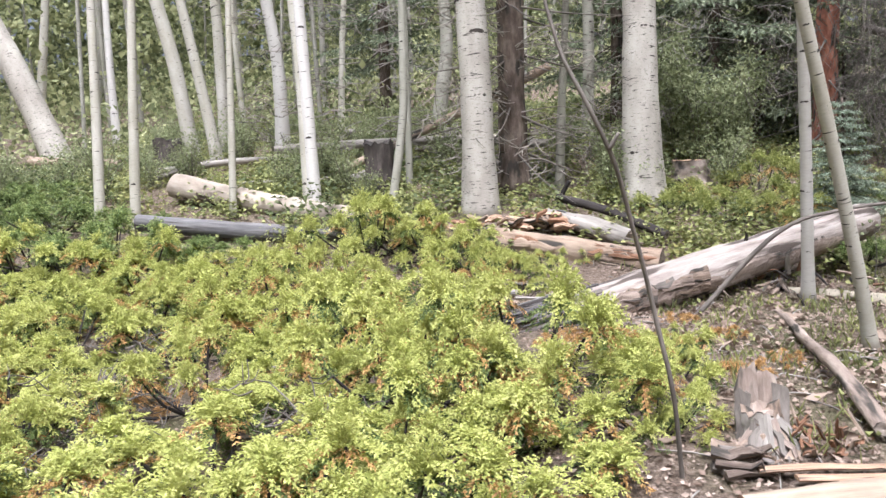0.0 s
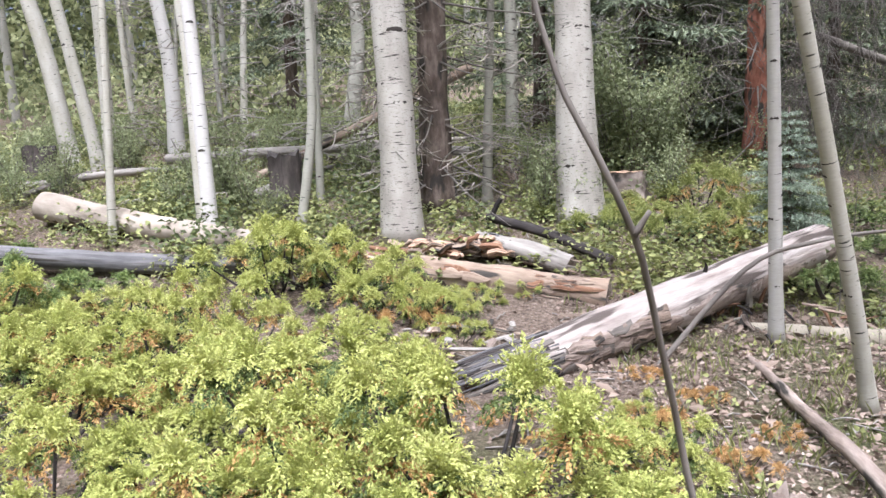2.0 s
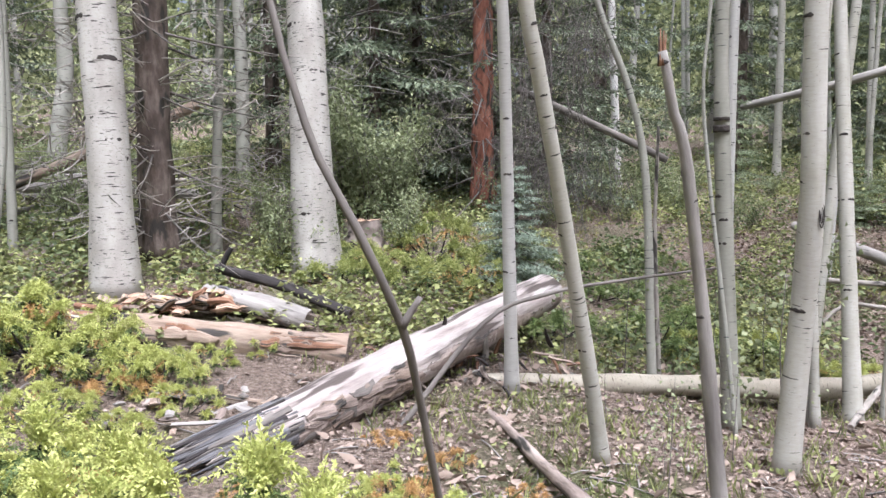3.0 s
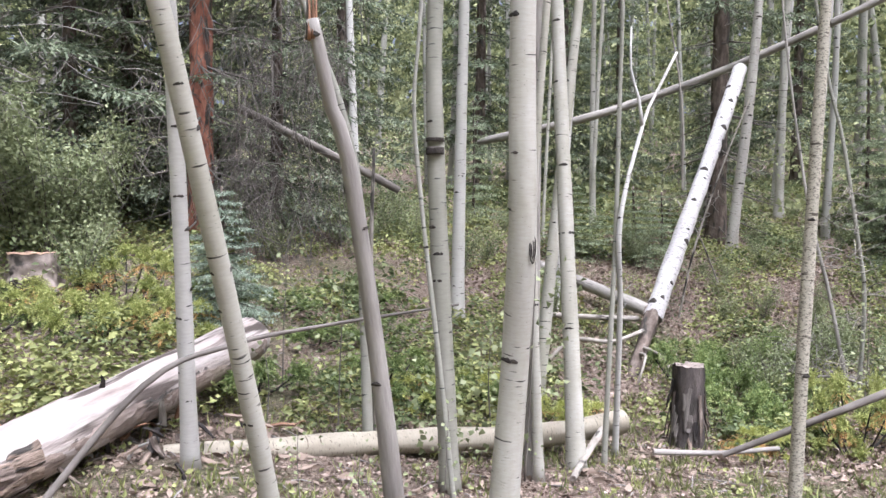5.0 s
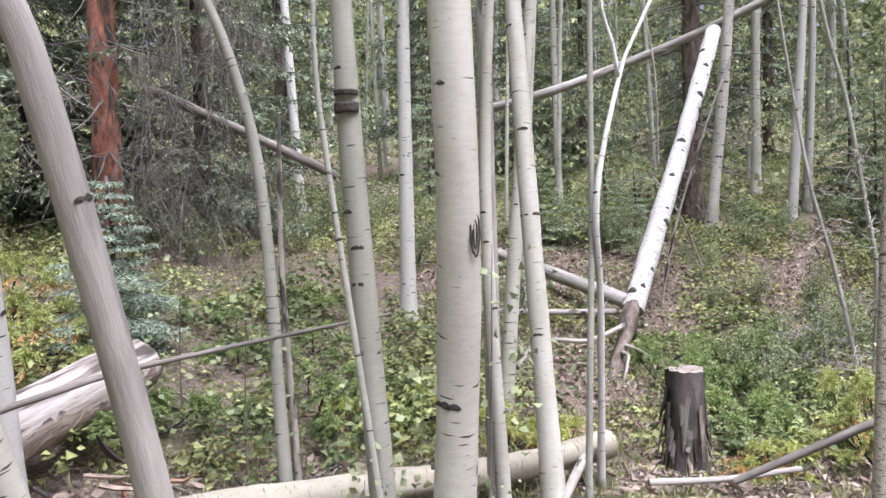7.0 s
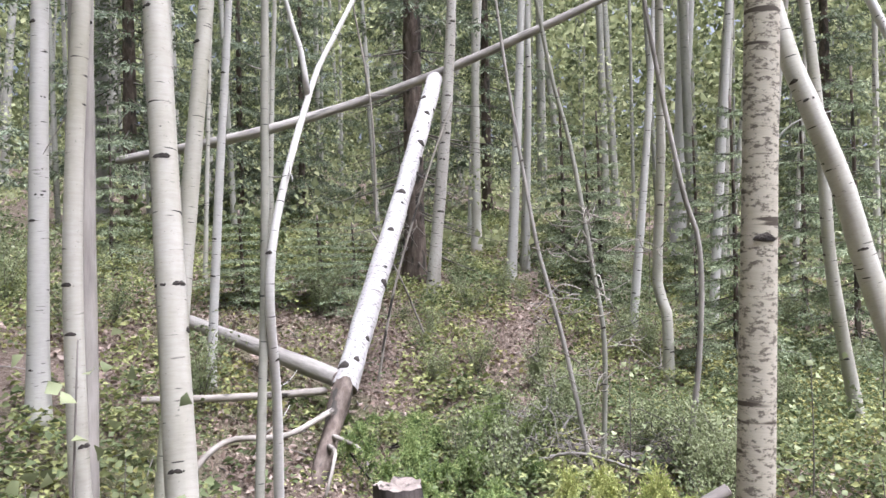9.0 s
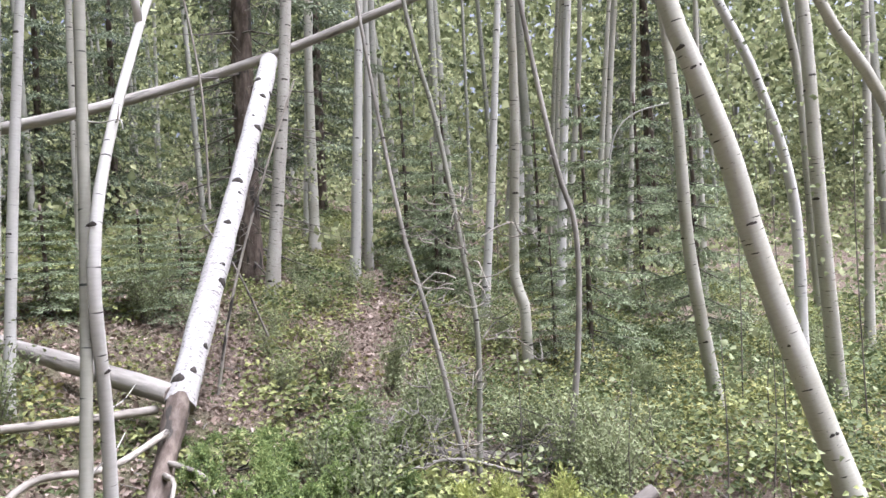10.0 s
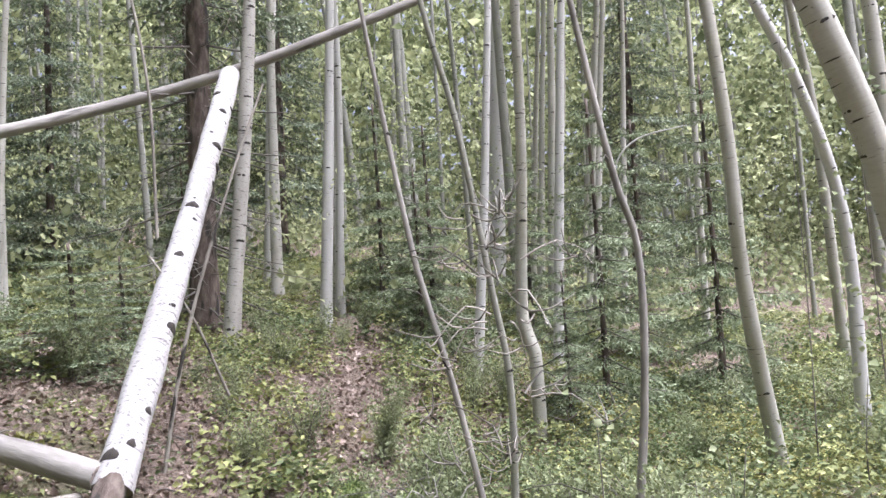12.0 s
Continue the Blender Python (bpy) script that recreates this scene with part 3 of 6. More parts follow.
aspen_tree([(-3.91, 11.54, 1.57), (-3.96, 11.66, 2.70), (-4.13, 11.76, 3.75)], 0.105, "white")
aspen_tree([(-5.84, 14.33, 2.28), (-5.96, 14.47, 3.63), (-6.00, 14.56, 4.39)], 0.054, "thin")
aspen_tree([(-3.95, 14.70, 2.36), (-3.92, 14.84, 3.44), (-3.88, 14.96, 4.31)], 0.065, "thin")
aspen_tree([(0.70, 11.65, 1.05), (0.74, 11.82, 2.44), (0.74, 11.94, 3.41)], 0.090, "grey")
aspen_tree([(-8.23, 13.84, 2.05), (-8.29, 13.91, 2.76), (-8.36, 14.03, 3.84)], 0.076, "white")
aspen_tree([(-10.98, 15.54, 3.51), (-10.93, 15.63, 4.24), (-10.90, 15.73, 4.97)], 0.099, "thin")
dead_tree([(0.39, 8.99, 0.76), (0.44, 9.12, 1.81), (0.49, 9.24, 2.69)], 0.051, "bare")
dead_tree([(-1.70, 13.05, 2.06), (-1.59, 13.19, 2.99), (-1.62, 13.28, 3.83)], 0.123, "bare")
# trunks up the slope
aspen_tree([(10.50, 11.69, 1.94), (10.54, 11.76, 3.64), (10.58, 11.80, 5.05)], 0.057, "thin")
aspen_tree([(14.13, 10.61, 3.01), (14.20, 10.64, 4.34), (14.26, 10.65, 5.35)], 0.081, "thin")
aspen_tree([(6.65, 13.05, 3.54), (6.64, 13.09, 4.23), (6.63, 13.13, 4.93)], 0.070, "white")
aspen_tree([(10.01, 13.25, 3.02), (10.01, 13.23, 4.22), (10.00, 13.24, 5.18)], 0.072, "thin")
aspen_tree([(7.07, 8.61, 0.87), (7.11, 8.54, 2.15), (7.16, 8.46, 3.45)], 0.039, "white")
aspen_tree([(10.11, 11.26, 2.10), (10.14, 11.21, 3.70), (10.16, 11.16, 4.79)], 0.040, "thin")
aspen_tree([(12.70, 9.13, 1.00), (12.75, 9.02, 3.00), (12.80, 8.93, 4.99)], 0.072, "white")
aspen_tree([(13.67, 9.46, 1.66), (13.71, 9.38, 3.57), (13.74, 9.31, 5.31)], 0.044, "thin")
aspen_tree([(12.21, 7.14, 0.28), (12.31, 6.97, 2.38), (12.38, 6.83, 4.44)], 0.055, "white")
aspen_tree([(16.96, 8.05, 3.12), (16.99, 7.99, 4.64), (17.00, 7.96, 5.86)], 0.132, "white")
aspen_tree([(16.33, 7.20, 2.40), (16.38, 7.10, 4.10), (16.43, 7.00, 5.51)], 0.057, "thin")
aspen_tree([(16.44, 7.03, 1.74), (16.57, 6.81, 4.09), (16.61, 6.73, 5.50)], 0.061, "thin")
aspen_tree([(15.73, 6.29, 1.69), (15.81, 6.14, 3.86), (15.88, 6.02, 5.17)], 0.061, "thin")
aspen_tree([(15.93, 5.99, 0.81), (16.00, 5.87, 2.98), (16.06, 5.75, 5.16)], 0.052, "thin")
aspen_tree([(14.94, 11.16, 3.46), (14.97, 11.10, 4.88), (15.00, 11.04, 5.99)], 0.081, "white")
aspen_tree([(10.61, 15.97, 4.68), (10.62, 15.95, 5.34), (10.63, 15.93, 5.90)], 0.132, "white")
aspen_tree([(9.00, 11.15, 1.93), (9.02, 11.10, 3.17), (9.04, 11.06, 4.09)], 0.029, "thin")
aspen_tree([(13.38, 9.23, 2.08), (13.31, 9.13, 3.67), (13.23, 9.08, 5.12)], 0.058, "white")
aspen_tree([(15.27, 6.85, 1.93), (15.19, 6.73, 3.76), (15.12, 6.63, 5.35)], 0.072, "thin")
aspen_tree([(17.41, 6.62, 2.77), (17.35, 6.38, 4.93), (17.32, 6.25, 6.06)], 0.066, "thin")
aspen_tree([(17.15, 7.54, 1.88), (17.06, 7.34, 4.23), (17.00, 7.17, 6.11)], 0.057, "thin")
aspen_tree([(18.77, 8.60, 3.98), (18.72, 8.44, 5.50), (18.66, 8.33, 6.91)], 0.120, "white")
aspen_tree([(15.95, 4.86, 2.05), (15.82, 4.83, 4.05), (15.74, 4.82, 5.25)], 0.056, "thin")
aspen_tree([(14.39, 3.41, 1.16), (14.22, 3.51, 3.13), (14.08, 3.67, 4.32)], 0.065, "thin")
# trunks at the trail end
aspen_tree([(7.87, 3.66, 0.06), (7.78, 4.01, 1.17), (7.69, 4.13, 1.69), (7.61, 4.29, 2.19), (7.60, 4.42, 2.59)], 0.068, "leaning")
aspen_tree([(10.22, 4.38, -0.25), (9.99, 4.55, 1.16), (9.88, 4.59, 2.17), (9.82, 4.67, 3.18)], 0.056, "thin")
aspen_tree([(10.78, 6.18, -0.46), (10.70, 6.17, 0.74), (10.71, 6.26, 1.03), (10.60, 6.16, 2.44), (10.48, 6.11, 3.72)], 0.058, "kinked")
dead_tree([(8.17, 5.76, -0.12), (8.16, 5.73, 0.72), (8.12, 5.79, 1.27), (8.05, 5.91, 2.13), (8.00, 6.04, 2.72)], 0.020, "bare")
dead_tree([(8.05, 5.80, -0.08), (7.98, 5.94, 0.68), (7.92, 6.06, 1.22), (7.89, 6.13, 1.56)], 0.018, "dark")
dead_tree([(8.25, 5.20, -0.12), (8.27, 5.10, 0.69), (8.25, 5.08, 1.40), (8.20, 5.18, 1.84)], 0.022, "dark")
aspen_tree([(10.42, 3.48, -0.08), (10.18, 3.57, 1.28), (10.13, 3.62, 2.54), (10.10, 3.66, 3.19)], 0.062, "thin")
aspen_tree([(11.29, 3.71, 0.02), (11.23, 3.73, 1.60), (11.01, 4.00, 2.72), (10.87, 4.33, 3.54)], 0.056, "white")
aspen_tree([(8.52, 3.06, 1.30), (8.43, 3.26, 1.83), (8.36, 3.43, 2.21), (8.27, 3.67, 2.65)], 0.040, "leaning")
aspen_tree([(12.56, 3.01, 0.68), (12.53, 2.97, 2.19), (12.49, 2.95, 3.82)], 0.052, "thin")
aspen_tree([(13.49, 6.49, 0.90), (13.48, 6.33, 3.22), (13.48, 6.22, 4.67)], 0.065, "white")
aspen_tree([(15.62, 6.29, 2.71), (15.62, 6.15, 4.27), (15.63, 6.05, 5.31)], 0.052, "thin")


# marks on the near trunks: an oval healed scar, a big knot and a dark band
def ring_mesh(rx, rz, thick, n=22):
    rng = np.random.RandomState(3)
    v, f = [], []
    for k in range(n):
        a = 2 * math.pi * k / n
        q = 1 + 0.06 * rng.randn()
        for s in range(5):
            c = 2 * math.pi * s / 5
            w = thick * (1 + 0.2 * rng.randn())
            v.append(((rx * q + w * math.cos(c)) * math.cos(a), (rz * q + w * math.cos(c)) * math.sin(a), w * 0.7 * math.sin(c)))
    for k in range(n):
        for s in range(5):
            f.append([k * 5 + s, ((k + 1) % n) * 5 + s, ((k + 1) % n) * 5 + (s + 1) % 5, k * 5 + (s + 1) % 5])
    return mesh_from("healed_scar", np.array(v), f, attrs=np.array(v))


def on_trunk(ob, tree, at, normal):
    z = Vector(normal).normalized()
    y = Vector((0, 0, 1))
    x = y.cross(z).normalized()
    m = Matrix((x, z.cross(x), z)).transposed().to_4x4()
    ob.parent = tree
    ob.matrix_local = Matrix.Translation(Vector(at) - tree.location) @ m
    return ob


big_tree = next(o for o in scene.objects if o.name.startswith("aspen_tree") and o["label"].startswith("straight"))
for rx, rz, th in ((0.016, 0.055, 0.0035), (0.007, 0.035, 0.003)):
    on_trunk(put("healed_scar", ring_mesh(rx, rz, th), M_KNOT), big_tree, (3.139, 4.279, 1.31), (0.156, -0.988, 0))
knot = on_trunk(put("knot", SCAR, M_KNOT), big_tree, (3.145, 4.282, 1.18), (0.156, -0.988, 0))
old_tree = [o for o in scene.objects if o.name.startswith("aspen_tree") and "scarred cream bark" in o["label"]][1]
eye = on_trunk(put("knot", SCAR, M_KNOT), old_tree, (1.30, 8.27, 1.17), (-0.08, -1.0, 0))
eye.matrix_local = eye.matrix_local @ Matrix.Diagonal((0.06, 0.09, 0.045, 1))
knot.matrix_local = knot.matrix_local @ Matrix.Diagonal((0.014, 0.014, 0.008, 1))
grey_tree = next(o for o in scene.objects if o.name.startswith("aspen_tree") and "rough dark bands" in o["label"])
for z0, z1 in ((1.76, 1.80), (1.83, 1.85)):
    g0 = Vector((3.447, 5.49, z0)) - grey_tree.location
    put("bark_band", stem_mesh("bark_band", [tuple(g0), tuple(g0 + Vector((0, 0, (z1 - z0) / 2))), tuple(g0 + Vector((0, 0, z1 - z0)))], 0.051, 0.051, 16, 0.06, 4, step=0.008), M_KNOT, grey_tree, "rough blackish bark band")


# ---- fallen wood ----
def log_thing(name, pts, r0, r1, material, label, category="log", sides=20, wobble=0.06, seed=1, end=None, group=""):
    o = np.array(pts[0], float)
    thing = empty(name, o, label, category, group)
    line = curve(local(pts, o), 0.08)
    rad = np.linspace(r0, r1, len(line))
    v, f, g = tube_data(line, rad, sides, wobble, seed, cap=False)
    put("trunk", mesh_from("trunk", v, f, attrs=g), material, thing)
    tan, us, vs = frames_along(line)
    # end faces, slightly dished and ragged
    for i, sg in ((0, -1), (len(line) - 1, 1)):
        rng = np.random.RandomState(seed + i)
        cv, cf = [line[i] - tan[i] * sg * 0.01], []
        for ring in (0.4, 0.75, 0.985):
            for k in range(sides):
                a = 2 * math.pi * k / sides
                e = (v[i * sides + k] - line[i]) * ring
                cv.append(line[i] + e + tan[i] * sg * (0.012 * rng.randn() * r0 * 8 * (ring < 0.9)))
        cf += [[0, 1 + k, 1 + (k + 1) % sides] for k in range(sides)]
        for q in (0, 1):
            cf += [[1 + q * sides + k, 1 + q * sides + sides + k, 1 + q * sides + sides + (k + 1) % sides, 1 + q * sides + (k + 1) % sides] for k in range(sides)]
        put("cut_end", mesh_from("cut_end", np.array(cv), cf, attrs=np.array(cv)), end or M_CUT, thing)
    return thing, line, rad


def splinter(o, tip, width, thick, rng, outward=(0, 0, 1.0)):
    """A long torn sliver of wood, thick in the middle and ragged at the tip."""
    o, tip = np.array(o, float), np.array(tip, float)
    d = tip - o
    L = np.linalg.norm(d)
    d /= L
    side = np.cross(d, np.array(outward, float) + [0.003, 0.002, 0.001])
    side /= np.linalg.norm(side) + 1e-9
    up = np.cross(side, d)
    v, g = [], []
    for t, w in ((0, 1.0), (0.35, 1.05), (0.7, 0.8), (0.9, 0.5), (1.0, 0.12)):
        c = o + d * L * t + side * rng.randn() * width * 0.12 + up * rng.randn() * thick * 0.3
        for a, b in ((-1, -0.5), (-0.8, 0.6), (0.2, 1.0), (1, 0.2), (0.7, -0.7)):
            v.append(c + side * a * width * w * 0.5 + up * b * thick * w * 0.5)
            g.append((a * width, b * thick, L * t))
    f = []
    for i in range(4):
        for k in range(5):
            f.append([i * 5 + k, i * 5 + (k + 1) % 5, i * 5 + 5 + (k + 1) % 5, i * 5 + 5 + k])
    f += [[4, 3, 2, 1, 0], [20, 21, 22, 23, 24]]
    return mesh_from("splinter", np.array(v), f, smooth=False, attrs=np.array(g) + rng.rand(3) * 5)


# the large split log that rises to its sawn end
log_a, line_a, rad_a = log_thing("fallen_log", [(0.56, 5.30, 0.14), (1.4, 5.94, 0.29), (2.3, 6.61, 0.455), (2.99, 7.13, 0.58)], 0.155, 0.15, M_LOG, "large weathered fallen log, splintered at one end", sides=28, wobble=0.05, seed=3, end=M_TANLOG)
rng = np.random.RandomState(8)
dir_a = np.array([-0.795, -0.596, -0.114])
side_a = np.array([0.596, -0.795, 0.0])
# long silvered slivers of the outer shell
for k in range(96):
    a = -0.55 + k / 95 * 3.6
    off = side_a * math.cos(a) * 0.155 + np.array([0, 0, 1]) * math.sin(a) * 0.155
    ln = 0.22 + 0.25 * rng.rand() + (0.25 * rng.rand() if math.sin(a) > 0.55 else 0.0)
    p0 = -dir_a * (0.02 + 0.3 * rng.rand()) + off * (1.04 - 0.05 * rng.rand())
    put("splinter", splinter(p0, p0 + dir_a * (ln + 0.12) + off * (0.12 * rng.rand() - 0.1), 0.014 + 0.026 * rng.rand(), 0.016, rng, off), (M_SLATE, M_DARKWOOD, M_SLATE, M_CHAR)[k % 4], log_a)
# reddish rotten heartwood that juts out below them
for k in range(46):
    p0 = dir_a * (0.25 * rng.rand() - 0.05) + side_a * (0.20 * rng.rand() - 0.06) + np.array([0, 0, -0.13 + 0.15 * rng.rand()])
    put("splinter", splinter(p0, p0 + dir_a * (0.2 + 0.28 * rng.rand()) + [0, 0, -0.03 + 0.02 * rng.randn()], 0.05 + 0.05 * rng.rand(), 0.035, rng, side_a), (M_ROT, M_RUSTWOOD, M_ROT, M_TANLOG, M_LOGBARK)[k % 5], log_a)
# the old bark that still wraps its lower flank
shell_v, shell_f, shell_g = [], [], []
n_a, n_s = 15, len(line_a) * 3
for i in range(n_s):
    t = i / (n_s - 1) * (len(line_a) - 1) * 0.985
    i0 = min(int(t), len(line_a) - 2)
    c = line_a[i0] + (line_a[i0 + 1] - line_a[i0]) * (t - i0)
    edge = 0.12 + 0.12 * math.sin(i * 0.17) * math.sin(i * 0.071 + 1) + 0.22 * max(0.0, 1 - abs(t * 0.08 - 0.75) / 0.5) + 0.05 * rng.randn()
    for k in range(n_a):
        a = -1.9 + (edge + 1.9) * k / (n_a - 1)
        q = rad_a[i0] * (1.04 + 0.012 * rng.randn() - (0.05 if k == n_a - 1 else 0))
        shell_v.append(c + (side_a * math.cos(a) + np.array([0, 0, 1]) * math.sin(a)) * q)
        shell_g.append((q * math.cos(a), q * math.sin(a), t * 0.08))
for i in range(n_s - 1):
    shell_f += [[i * n_a + k, i * n_a + k + 1, i * n_a + n_a + k + 1, i * n_a + n_a + k] for k in range(n_a - 1)]
put("bark", mesh_from("bark", np.array(shell_v), shell_f, smooth=False, attrs=np.array(shell_g)), M_FLANK, log_a, "brown flaking bark")
# plates of bark left on its lower flank
for k in range(46):
    s = 3 + rng.rand() * 11
    i = int(s)
    a = -1.3 + rng.rand() * (1.9 if 3 < i < 15 else 1.35)
    off = (side_a * math.cos(a) + np.array([0, 0, 1]) * math.sin(a)) * rad_a[i] * (1.06 + 0.03 * rng.rand())
    c = line_a[i] + off
    put("bark_plate", splinter(c - dir_a * 0.1, c + dir_a * (0.03 + 0.12 * rng.rand()), 0.035 + 0.045 * rng.rand(), 0.014, rng, off), (M_LOGBARK, M_FLANK, M_DARKWOOD, M_LOGBARK, M_FLANK)[k % 5], log_a)

pale_log = log_thing("fallen_log", [(-3.75, 8.0, 1.04), (-2.6, 7.72, 0.83), (-1.2, 7.4, 0.60)], 0.135, 0.12, M_PALELOG, "pale fallen aspen log resting above the juniper", seed=4)
tan_log = log_thing("fallen_log", [(-0.75, 7.22, 0.53), (0.1, 6.98, 0.44), (1.3, 6.72, 0.27)], 0.12, 0.135, M_TANLOG, "tan barkless log lying behind the splintered log", seed=5, wobble=0.1)
log_thing("fallen_log", [(2.2, 6.3, 0.08), (3.5, 6.12, 0.02), (4.5, 5.96, -0.05), (5.26, 5.84, -0.03)], 0.08, 0.078, M_CREAM, "smooth cream aspen log lying on bare ground", seed=6, wobble=0.1, end=M_TANLOG)
for (thing, line, rad), count, a0, a1, mats in ((tan_log, 46, -0.9, 1.3, (M_TANLOG, M_LOGBARK, M_RUSTWOOD)), (pale_log, 14, -1.3, -0.2, (M_SPRUCEBARK, M_LOGBARK, M_CHAR))):
    along = (line[-1] - line[0]) / np.linalg.norm(line[-1] - line[0])
    side = np.cross(along, [0, 0, 1.0])
    for k in range(count):
        i = rng.randint(1, len(line) - 2)
        a = a0 + (a1 - a0) * rng.rand()
        off = (side * math.cos(a) + np.array([0, 0, 1]) * math.sin(a)) * rad[i] * 1.03
        c = line[i] + off
        put("bark_plate", splinter(c - along * 0.06, c + along * (0.05 + 0.16 * rng.rand()), 0.03 + 0.05 * rng.rand(), 0.014, rng, off), mats[k % 3], thing)
plank, _, _ = log_thing("broken_log", [(0.33, 7.5, 0.66), (0.7, 7.28, 0.58), (1.07, 7.06, 0.46)], 0.065, 0.10, M_DEAD, "grey split log on a rotted heap", seed=7, wobble=0.14)
for k in range(30):
    a = -0.6 + 2.4 * rng.rand()
    s = 0.05 + 0.65 * rng.rand()
    along = np.array([0.86, -0.51, -0.0])
    off = (np.array([-0.51, -0.86, 0]) * math.cos(a) + np.array([0, 0, 1]) * math.sin(a)) * (0.068 + 0.035 * s)
    p = along * s + [0, 0, -0.24 * s] + off
    put("splinter", splinter(p, p + (along + [0, 0, -0.26]) * (0.15 + 0.25 * rng.rand()), 0.025 + 0.03 * rng.rand(), 0.018, rng, off), (M_DEAD, M_DARKWOOD, M_SLATE, M_LOGBARK)[k % 4], plank)
log_thing("charred_pole", [(0.42, 7.85, 0.80), (0.9, 7.52, 0.68), (1.4, 7.17, 0.48)], 0.04, 0.045, M_CHAR, "blackened pole lying behind a split log", "log", sides=10, seed=8)
log_thing("charred_snag", [(0.4, 7.92, 0.6), (0.47, 7.9, 0.84), (0.54, 7.89, 0.96)], 0.035, 0.02, M_CHAR, "short black snag standing by a charred pole", "snag", sides=8, seed=9)
log_thing("fallen_log", [(-3.6, 6.98, 0.72), (-2.8, 7.0, 0.64), (-1.95, 7.06, 0.57), (-1.5, 7.1, 0.54)], 0.085, 0.08, M_SLATE, "smooth grey log lying below the pale log", seed=51, sides=14)
rng = np.random.RandomState(52)
for k in range(16):
    x, y = -7.5 + 7.0 * rng.rand(), 9.6 + 4.6 * rng.rand()
    a, L = rng.rand() * 0.9 - 0.45 + (1.5 if k % 5 == 0 else 0), 0.8 + 1.6 * rng.rand()
    ends = [(x + s * L * math.cos(a), y + s * L * math.sin(a)) for s in (-0.5, 0, 0.5)]
    log_thing("fallen_pole", [(*e, hz(*e) + 0.09 + 0.08 * rng.rand()) for e in ends], 0.03 + 0.03 * rng.rand(), 0.03, (M_DEAD, M_TWIG, M_DARKWOOD)[k % 3], ("grey fallen pole among the undergrowth", "pale fallen pole among the undergrowth", "dark fallen pole among the undergrowth")[k % 3], "log", sides=8, seed=60 + k, group="fallen poles")
log_thing("fallen_log", [(-7.6, 10.6, 1.4), (-6.2, 10.75, 1.3)], 0.08, 0.09, M_TANLOG, "pale fallen pole under a leaning aspen", seed=9, sides=12)
log_thing("fallen_log", [(-3.4, 10.0, 1.42), (-1.3, 10.3, 1.46), (0.2, 10.5, 1.36)], 0.06, 0.055, M_DEAD, "grey fallen pole in the undergrowth", seed=10, sides=12)
log_thing("fallen_log", [(-2.4, 9.1, 1.05), (-1.3, 10.0, 1.6), (0.2, 11.0, 2.4)], 0.045, 0.06, M_TANLOG, "pale pole propped against the trees", seed=11, sides=12)
log_thing("fallen_log", [(-3.4, 8.6, 1.0), (-2.3, 8.9, 1.02)], 0.05, 0.05, M_OLD, "short pale pole behind a fallen log", seed=12, sides=12)
log_thing("fallen_log", [(5.3, 9.15, 1.68), (4.98, 9.31, 1.87), (4.2, 9.9, 2.36), (3.9, 10.15, 2.55)], 0.04, 0.05, M_DARKWOOD, "grey dead pole leaning into a spruce", seed=13, sides=12)
log_thing("fallen_log", [(7.51, 9.75, 0.85), (7.62, 8.7, 0.60), (7.64, 7.8, 0.40)], 0.06, 0.075, M_DEAD, "grey pole lying against the white log", seed=14, sides=12)
log_thing("bare_branch", [(5.7, 7.2, 0.12), (6.1, 7.3, 0.28), (6.6, 7.3, 0.22), (7.2, 7.45, 0.26)], 0.018, 0.022, M_TWIG, "crooked bare branch by the white log", "branch", sides=8, seed=15)
log_thing("bare_branch", [(6.2, 8.3, 0.42), (6.9, 8.0, 0.36), (7.6, 7.9, 0.3)], 0.025, 0.03, M_TWIG, "bleached branch lying by the grey pole", "branch", sides=8, seed=35)
log_thing("leaning_pole", [(8.78, 12.61, 2.63), (9.79, 10.85, 2.98), (11.14, 9.45, 3.64), (11.95, 8.20, 4.24), (12.86, 7.06, 4.92)], 0.066, 0.05, M_DEAD, "long bent pole caught across the standing trunks", "log", sides=10, seed=16)

white_log, line_w, rad_w = log_thing("leaning_log", [(7.63, 7.72, 0.33), (8.7, 8.16, 1.40), (9.8, 8.62, 2.50), (10.84, 9.08, 3.53)], 0.1, 0.095, M_CHALK, "chalk-white leaning aspen log with black knots", "log", seed=17)
add_scars(white_log, line_w, rad_w, 34, np.random.RandomState(4), 0.024, 9, 0.02, 0.8, 2.3)
foot_w = (6.72, 7.16, hz(6.72, 7.16) - 0.03)
butt, line_b, rad_b = log_thing("broken_stub", [foot_w, (7.15, 7.42, 0.1), (7.66, 7.74, 0.37)], 0.06, 0.09, M_SPRUCEBARK, "brown broken butt under the white leaning log", "stump", seed=18, wobble=0.14)
for pts_b in ([(7.1, 7.36, 0.1), (7.02, 7.2, 0.12), (7.08, 7.05, 0.04), (7.02, 6.95, -0.1)], [(7.0, 7.3, 0.06), (6.75, 7.0, 0.1), (6.55, 6.9, -0.1)]):
    put("branch", stem_mesh("branch", local(pts_b, foot_w), 0.02, 0.01, 8, 0.08, 3), M_TWIG, butt)

